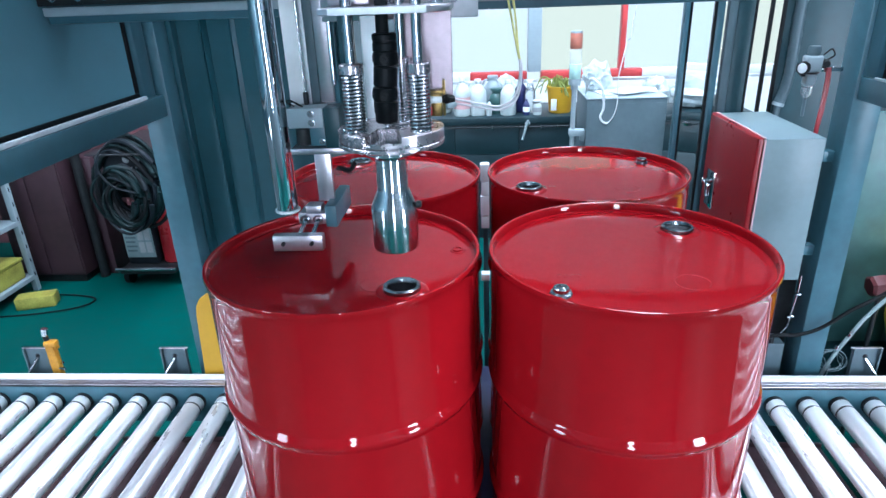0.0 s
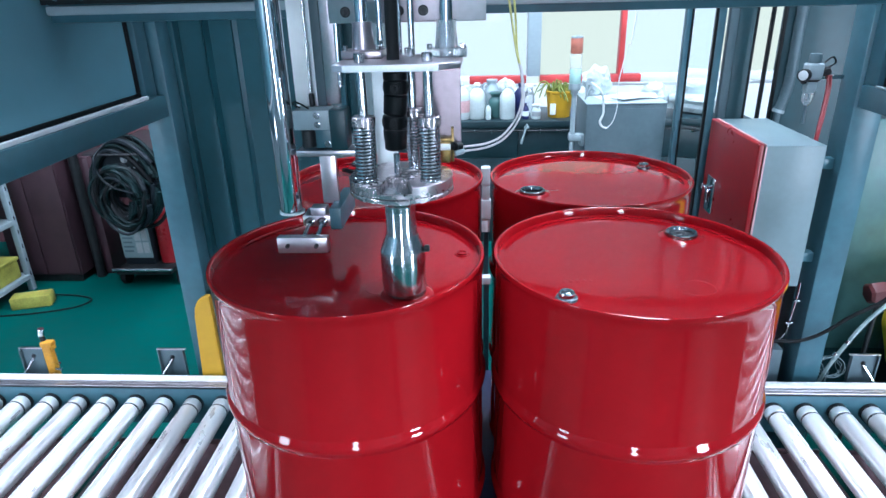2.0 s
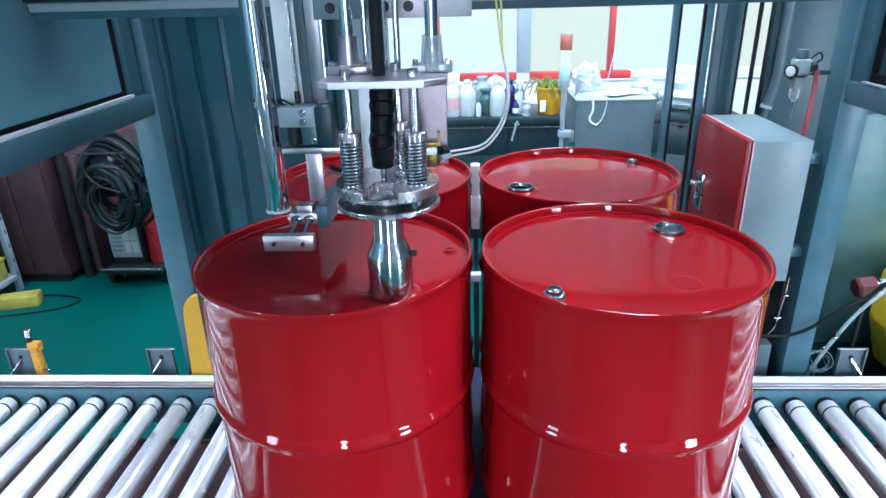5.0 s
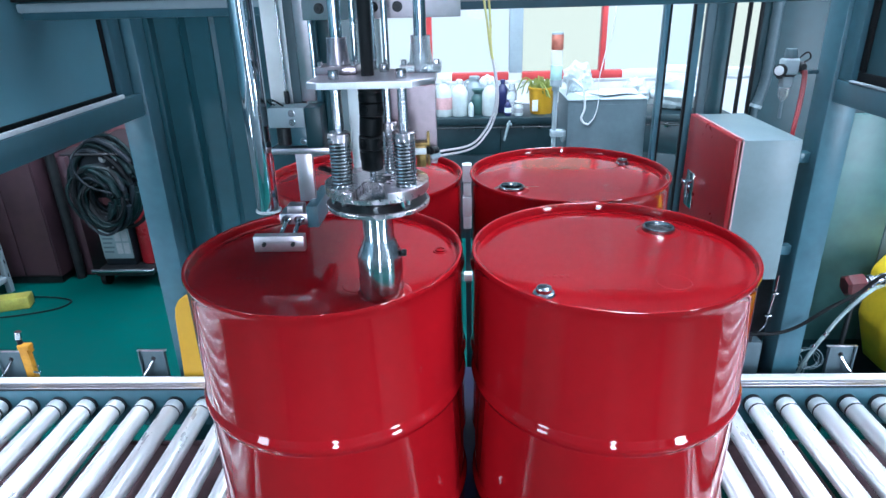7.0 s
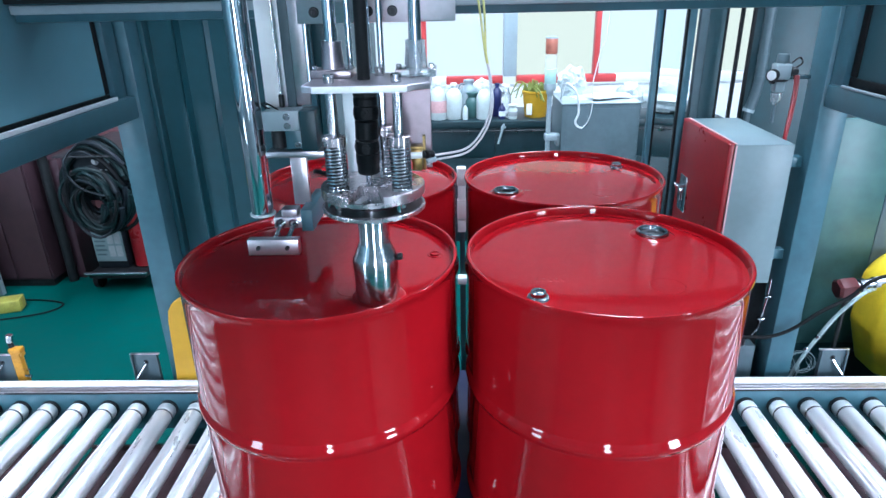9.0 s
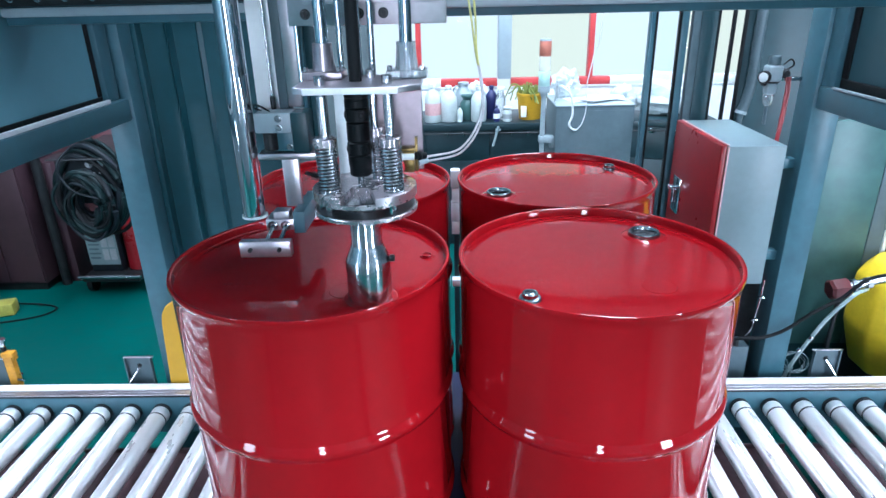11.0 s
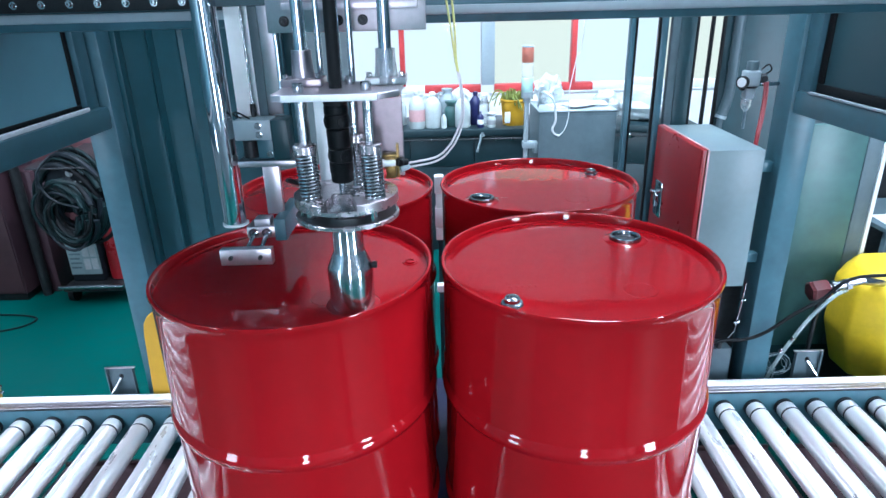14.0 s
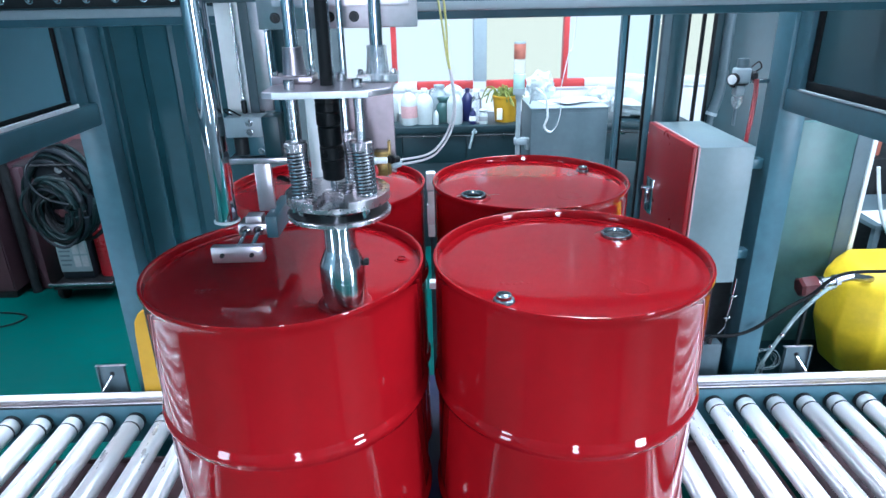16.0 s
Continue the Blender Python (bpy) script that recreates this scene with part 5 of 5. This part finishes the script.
part("cable", B(sweep(smooth_line([(0.746, CY - 0.0125, 1.235), (0.778, CY - 0.015, 1.276), (0.796, CY - 0.02, 1.36), (0.79, CY - 0.03, 1.493), (0.808, CY - 0.03, 1.606), (0.829, CY - 0.03, 1.716), (0.855, CY - 0.03, 1.838), (0.93, CY - 0.05, 3.0), (0.95, CY - 0.05, H)], 8), 0.0035, 6)), WHITEP, wc2)
st = thing("stack_light", "unlit signal tower with amber, clear and green lenses on a pole", "signal lamp", (0.575, CY, 1.0))
SXP = 0.543
for z0, z1, m in ((1.672, 1.757, AMBER), (1.587, 1.67, HAZE), (1.502, 1.585, GREENL)):
    part("lens", B(rev([(0, z0), (0.033, z0), (0.035, z0 + 0.004), (0.035, z1 - 0.004), (0.033, z1), (0, z1)], (SXP, CY, 0), 22)), m, st)
part("cap", B(rev([(0.035, 1.7575), (0.033, 1.767), (0, 1.772)], (SXP, CY, 0), 20)), GREY, st)
part("base", B(rev([(0.036, 1.467), (0.036, 1.5015), (0, 1.5015)], (SXP, CY, 0), 20), cyl((SXP, CY, 1.44), (SXP, CY, 1.4665), 0.022)), GREY, st)
part("pole", B(cyl((SXP, CY, 0.9), (SXP, CY, 1.4395), 0.015, 14)), GREY, st, "pale pole")
for z0, z1, x1 in ((1.16, 1.20, 0.5955), (0.9, 0.93, 0.6215)):
    part("pole_clamp", B(box((SXP - 0.02, CY - 0.02, z0), (x1, CY + 0.04, z1), 0.003)), GREY, st)

# ---------------------------------------------------------------- left side: welder, steel cabinet, rack
bc = thing("steel_cabinet", "tall brown-red painted steel cabinet by the wall", "cabinet", (-3.3, 3.3, 0))
part("body", B(box((-3.62, 3.0, 0.06), (-3.08, 3.45, 1.75), 0.008)), BROWN, bc)
for x in (-3.61, -3.345):
    part("door", B(box((x, 2.985, 0.08), (x + 0.258, 2.9995, 1.73), 0.004)), BROWN, bc)
part("plinth", B(box((-3.60, 3.02, 0.0), (-3.10, 3.43, 0.0595), 0.004)), DARK, bc)
bc2 = thing("steel_locker", "narrow dark brown locker beside the steel cabinet", "cabinet", (-2.95, 3.4, 0))
part("body", B(box((-3.07, 3.16, 0.0), (-2.93, 3.5, 0.95), 0.008)), BROWN, bc2)
part("pipe", B(cyl((-3.01, 3.12, 0.0), (-3.01, 3.12, 1.6), 0.035, 14)), DARK, bc2, "dark upright pipe")

FEED = mat("dusty_black_feeder_paint", (0.008, 0.012, 0.016), 0.5, ior=1.3, vary=0.3, scale=8)
WX, WY = -2.53, 3.1
wd = thing("welding_machine", "welding machine on a cart draped with coiled dark hoses", "welder", (WX, WY, 0))
part("power_unit", B(box((WX - 0.17, WY - 0.12, 0.16), (WX + 0.06, WY + 0.38, 0.58), 0.012)), FEED, wd, "dark power unit")
fp = part("front_panel", B(box((WX - 0.165, WY - 0.132, 0.22), (WX + 0.055, WY - 0.1205, 0.53), 0.003)), CABG, wd, "pale front panel with unreadable print")
for i in range(2):
    for j in range(2):
        part("print_block", B(box((WX - 0.055 + 0.055 * j, WY - 0.1345, 0.26 + 0.10 * i), (WX - 0.01 + 0.055 * j, WY - 0.1322, 0.345 + 0.10 * i), 0)), PRINT, fp, "grey printed bars")
for i in range(5):
    part("print_line", B(box((WX - 0.15, WY - 0.1345, 0.27 + 0.035 * i), (WX - 0.08 + 0.01 * (i % 2), WY - 0.1322, 0.282 + 0.035 * i), 0)), GREYD, fp, "grey printed bars")
part("print_bar", B(box((WX - 0.15, WY - 0.1345, 0.485), (WX + 0.04, WY - 0.1322, 0.515), 0)), REDP, fp, "red printed bar")
tray = part("cart_tray", B(box((WX - 0.2, WY - 0.22, 0.12), (WX + 0.22, WY + 0.42, 0.159), 0.006)), DARK, wd)
part("front_bar", B(cyl((WX - 0.22, WY - 0.23, 0.165), (WX + 0.24, WY - 0.23, 0.165), 0.014, 12)), STEEL, wd)
for x in (-0.2, 0.24):
    part("caster", B(cyl((WX + x - 0.02, WY - 0.1, 0.06), (WX + x + 0.02, WY - 0.1, 0.06), 0.06, 20)), RUBBER, wd)
    part("caster", B(cyl((WX + x - 0.02, WY + 0.32, 0.06), (WX + x + 0.02, WY + 0.32, 0.06), 0.06, 20)), RUBBER, wd)
FX, FZ0 = WX + 0.165, 0.085
feeder = part("wire_feeder", B(box((FX - 0.15, WY - 0.42, 0.70 + FZ0), (FX + 0.17, WY + 0.3, 1.0 + FZ0), 0.01)), FEED, wd, "dark wire feeder")
part("feeder_top", B(box((FX - 0.25, WY - 0.46, 1.0005 + FZ0), (FX + 0.15, WY + 0.3, 1.012 + FZ0), 0.004)), PLUG, feeder, "thin steel top shelf")
for x, m in ((0.005, PRINT), (0.075, GREY)):
    part("dial", B(rev([(0, 0.012), (0.011, 0.012), (0.012, 0.0), (0.024, 0.0), (0.024, -0.004), (0, -0.004)], (FX + x, WY - 0.4215, 0.965 + FZ0), 18, (0, -1, 0))), m, feeder)
for x0, x1 in ((-0.03, 0.04), (0.06, 0.12)):
    part("feeder_strip", B(box((FX + x0, WY - 0.4235, 0.905 + FZ0), (FX + x1, WY - 0.4203, 0.915 + FZ0), 0)), PRINT, feeder)
part("feeder_strut", B(cyl((FX - 0.20, WY - 0.43, 0.995 + FZ0), (FX - 0.13, WY - 0.43, 0.80 + FZ0), 0.011, 10)), BROWN, feeder, "dull red strut")
for sx in (-0.13, 0.17):
    part("cart_post", B(cyl((WX + sx, WY + 0.36, 0.16), (WX + sx, WY + 0.36, 1.08), 0.015, 10)), DARK, wd)
random.seed(12)
for i in range(64):
    rr = random.uniform(0.10, 0.25)
    wide = rr > 0.2
    cx, cz = FX - 0.02 + random.uniform(-0.04, 0.04), (0.87 if wide else 0.80) + random.uniform(-0.04, 0.04)
    rr = rr if wide else rr * 0.8
    cy = WY - 0.47 + random.uniform(-0.06, 0.03) + (0.09 if wide else 0.0)
    t0, t1 = random.uniform(0, 0.6), 2 * math.pi
    ph, sq = random.uniform(0, 6), random.uniform(0.85, 1.05)
    pts = [(cx + rr * math.cos(t) * sq, cy + 0.025 * math.sin(2 * t + ph), cz + (rr + 0.045) * math.sin(t) + 0.014 * math.sin(3 * t + ph)) for t in np.linspace(t0, t1, 30)]
    part("hose_loop", B(sweep(pts, random.choice((0.010, 0.013, 0.018)), 8)), (HOSEG, RUBBER, HOSEG, FEED)[i % 4], wd, "coiled dark hose")
part("torch_lead", B(sweep(smooth_line([(FX - 0.09, WY - 0.40, 1.17), (FX - 0.105, WY - 0.56, 1.10), (FX - 0.10, WY - 0.57, 1.0), (FX - 0.03, WY - 0.57, 0.91), (FX + 0.10, WY - 0.56, 0.86)], 8), 0.008, 8)), FEED, wd)
for dx, dz in ((0.0, 0.0), (0.03, 0.03)):
    part("loose_wire", B(sweep(smooth_line([(FX + 0.09, WY - 0.40, 1.15), (FX + 0.02 + dx, WY - 0.40, 1.19 + dz), (FX - 0.08, WY - 0.40, 1.21 + dz), (FX - 0.02, WY - 0.42, 1.26 + dz)], 6), 0.004, 6)), RUBBER, wd)
gasb = thing("gas_bottle", "red gas bottle standing on the welder's cart", "gas bottle", (WX + 0.15, WY - 0.03, 0.1595))
GX, GYB = WX + 0.15, WY - 0.03
part("bottle", B(rev([(0, 0.16), (0.07, 0.16), (0.078, 0.17), (0.078, 0.52), (0.065, 0.58), (0.03, 0.62), (0.025, 0.64), (0, 0.64)], (GX, GYB, 0), 24)), REDP, gasb)
part("valve", B(cyl((GX, GYB, 0.6405), (GX, GYB, 0.69), 0.014), cyl((GX - 0.04, GYB, 0.665), (GX, GYB, 0.665), 0.01)), COPPER, gasb)
yp = thing("marking_post", "yellow and black striped edge post by the wall", "post", (-2.32, 3.55, 0))
part("post", B(box((-2.35, 3.53, 0.0), (-2.30, 3.60, 1.2), 0.003)), YELB, yp)
part("stripe", B(box((-2.2995, 3.53, 0.0), (-2.26, 3.60, 1.2), 0.003)), DARK, yp)

rk = thing("steel_rack", "grey steel storage rack with yellow bins", "rack", (-3.7, 2.3, 0))
for x in (-3.42, -3.95):
    for y in (1.35, 2.88):
        part("upright", B(box((x - 0.02, y - 0.02, 0.0), (x + 0.02, y + 0.02, 1.5), 0.002)), GREY, rk)
        if x > -3.5:
            for i in range(12):
                part("slot", B(box((x + 0.0203, y - 0.005, 0.12 + i * 0.11), (x + 0.0206, y + 0.005, 0.15 + i * 0.11), 0)), HOLE, rk)
for z in (0.13, 0.56, 1.0, 1.45):
    part("shelf", B(box((-3.97, 1.33, z - 0.035), (-3.40, 2.9, z), 0.003)), GREY, rk)


def bin_on(x, y, z, sx, sy, h, m, lab):
    b = thing("storage_bin", lab, "bin", (x, y, z), "bins on the rack")
    part("tub", B(box((x - sx / 2, y - sy / 2, z), (x + sx / 2, y + sy / 2, z + h * 0.85), 0.012, 3)), m, b)
    part("rim", B(box((x - sx / 2 - 0.008, y - sy / 2 - 0.008, z + h * 0.86), (x + sx / 2 + 0.008, y + sy / 2 + 0.008, z + h), 0.005)), m, b)


OLIVE = mat("dusty_yellow_plastic", (0.34, 0.32, 0.06), 0.5, vary=0.2, scale=10)
bin_on(-3.55, 2.68, 0.13, 0.24, 0.3, 0.16, OLIVE, "dusty yellow plastic bin on the rack")
bin_on(-3.55, 2.30, 0.13, 0.24, 0.3, 0.13, OLIVE, "dusty yellow plastic bin on the rack")
bin_on(-3.55, 2.55, 0.56, 0.24, 0.36, 0.15, OLIVE, "dusty yellow plastic bin on the rack")
bin_on(-3.55, 1.9, 0.56, 0.24, 0.36, 0.15, TEAL_D, "dark plastic bin on the rack")
yb = thing("foam_block", "dusty yellow block lying on the green floor", "block", (-3.25, 2.6, 0))
part("block", B(box((-3.36, 2.56, 0.0), (-3.10, 2.68, 0.09), 0.012, 2, pose(0, 0, 0, 0, 0, 18))), OLIVE, yb)
fc = thing("floor_cable", "thin dark cable lying in a loop on the floor", "cable", (-3.0, 2.6, 0))
part("cable", B(sweep(smooth_line([(-3.9, 2.35, 0.006), (-3.5, 2.42, 0.006), (-3.15, 2.48, 0.006), (-2.9, 2.58, 0.006), (-2.85, 2.70, 0.006), (-3.0, 2.76, 0.006), (-3.25, 2.78, 0.006)], 8), 0.006, 6)), RUBBER, fc)


# ---------------------------------------------------------------- movement
def between(rows, t):
    for (a, u), (b, v) in zip(rows, rows[1:]):
        if t <= b:
            return u + (v - u) * max(0.0, t - a) / (b - a)
    return rows[-1][1]


def motions():
    drop = [(0, 0), (0.5, -0.001), (0.8, -0.021), (1.0, -0.0367), (1.25, -0.049), (1.5, -0.0595), (2.0, -0.0785), (2.5, -0.0925), (2.8, -0.102), (3.0, -0.1078), (3.3, -0.109), (9.0, -0.109), (16.0, -0.109)]
    rise = [(0, 0), (2.3, 0), (2.5, 0.0005), (2.8, 0.010), (3.0, 0.0158), (3.3, 0.0165), (9.0, 0.0165), (16.0, 0.0165)]
    sway = [(0, 0), (7.0, 0), (7.5, 0.002), (7.8, 0.005), (8.0, 0.007), (8.2, 0.0055), (8.5, 0.0035), (9.0, 0.002), (10.2, 0.003), (11.5, 0.0035), (12.0, 0.0075), (12.5, 0.003), (13.5, 0.002), (14.0, 0.0045), (15.0, 0.0035), (15.5, 0.005), (16.0, 0.0045)]
    base = Matrix.Translation(ORIGIN[head.name])
    walk(head, [(t, Matrix.Translation((0, 0, z)) @ base) for t, z in drop])
    times = sorted({t for t, _ in rise} | {t for t, _ in sway})
    walk(noz, [(t, Matrix.Translation((between(sway, t), 0, between(rise, t)))) for t in times])
    for sp, top in SPRINGS:
        walk(sp, [(t, Matrix.Translation(top + Vector((0, 0, between(rise, t)))) @ Matrix.Rotation(-math.atan2(between(sway, t), 0.098), 4, "Y")) for t in times])
    walk(ring, [(t, Matrix.Translation((between(sway, t), 0, 0))) for t, _ in sway])
    # the spindle turns once the nozzle is seated
    lift = [(0, -0.004), (0.55, -0.004), (0.8, 0.014), (1.0, 0.022), (1.25, 0.027), (1.5, 0.031), (2.0, 0.033), (3.0, 0.031), (7.0, 0.023), (16.0, 0.023)]
    steps = [0, 0.55, 0.8, 1.0, 1.25, 1.5, 2.0, 2.5] + [3.0 + 0.25 * i for i in range(53)]
    up, low, link = [], [], []
    for t in steps:
        a = 150 * max(0.0, t - 3.0)
        z, dx = between(lift, t), between(sway, t)
        p1, p2 = Vector((-0.1575, HY, 1.936 + z)) - ORIGIN[head.name], Vector((-0.162 + dx * 1.35, HY, 1.878 + z)) - ORIGIN[head.name]
        up.append((t, Matrix.Translation(p1) @ pose(0, 0, 0, 0, 0, a)))
        low.append((t, Matrix.Translation(p2) @ pose(0, 0, 0, 0, 0, a)))
        tilt = Vector((0, 0, 1)).rotation_difference((p1 - p2).normalized()).to_matrix().to_4x4()
        link.append((t, Matrix.Translation((p1 + p2) / 2) @ tilt @ pose(0, 0, 0, 0, 0, a)))
    for part_ob, rows in ((upper_yoke, up), (lower_yoke, low), (joint_link, link)):
        walk(part_ob, rows)
    for hs, off, row in HOSES:
        o = ORIGIN[hs.name]
        curves = [(t, hose_curve(z, off)) for t, z in drop]
        for i, piece_ob in enumerate(row):
            walk(piece_ob, [(t, Matrix.Translation((c[i] + c[i + 1]) / 2 - o) @ (c[i + 1] - c[i]).to_track_quat("Z", "Y").to_matrix().to_4x4()) for t, c in curves])


motions()
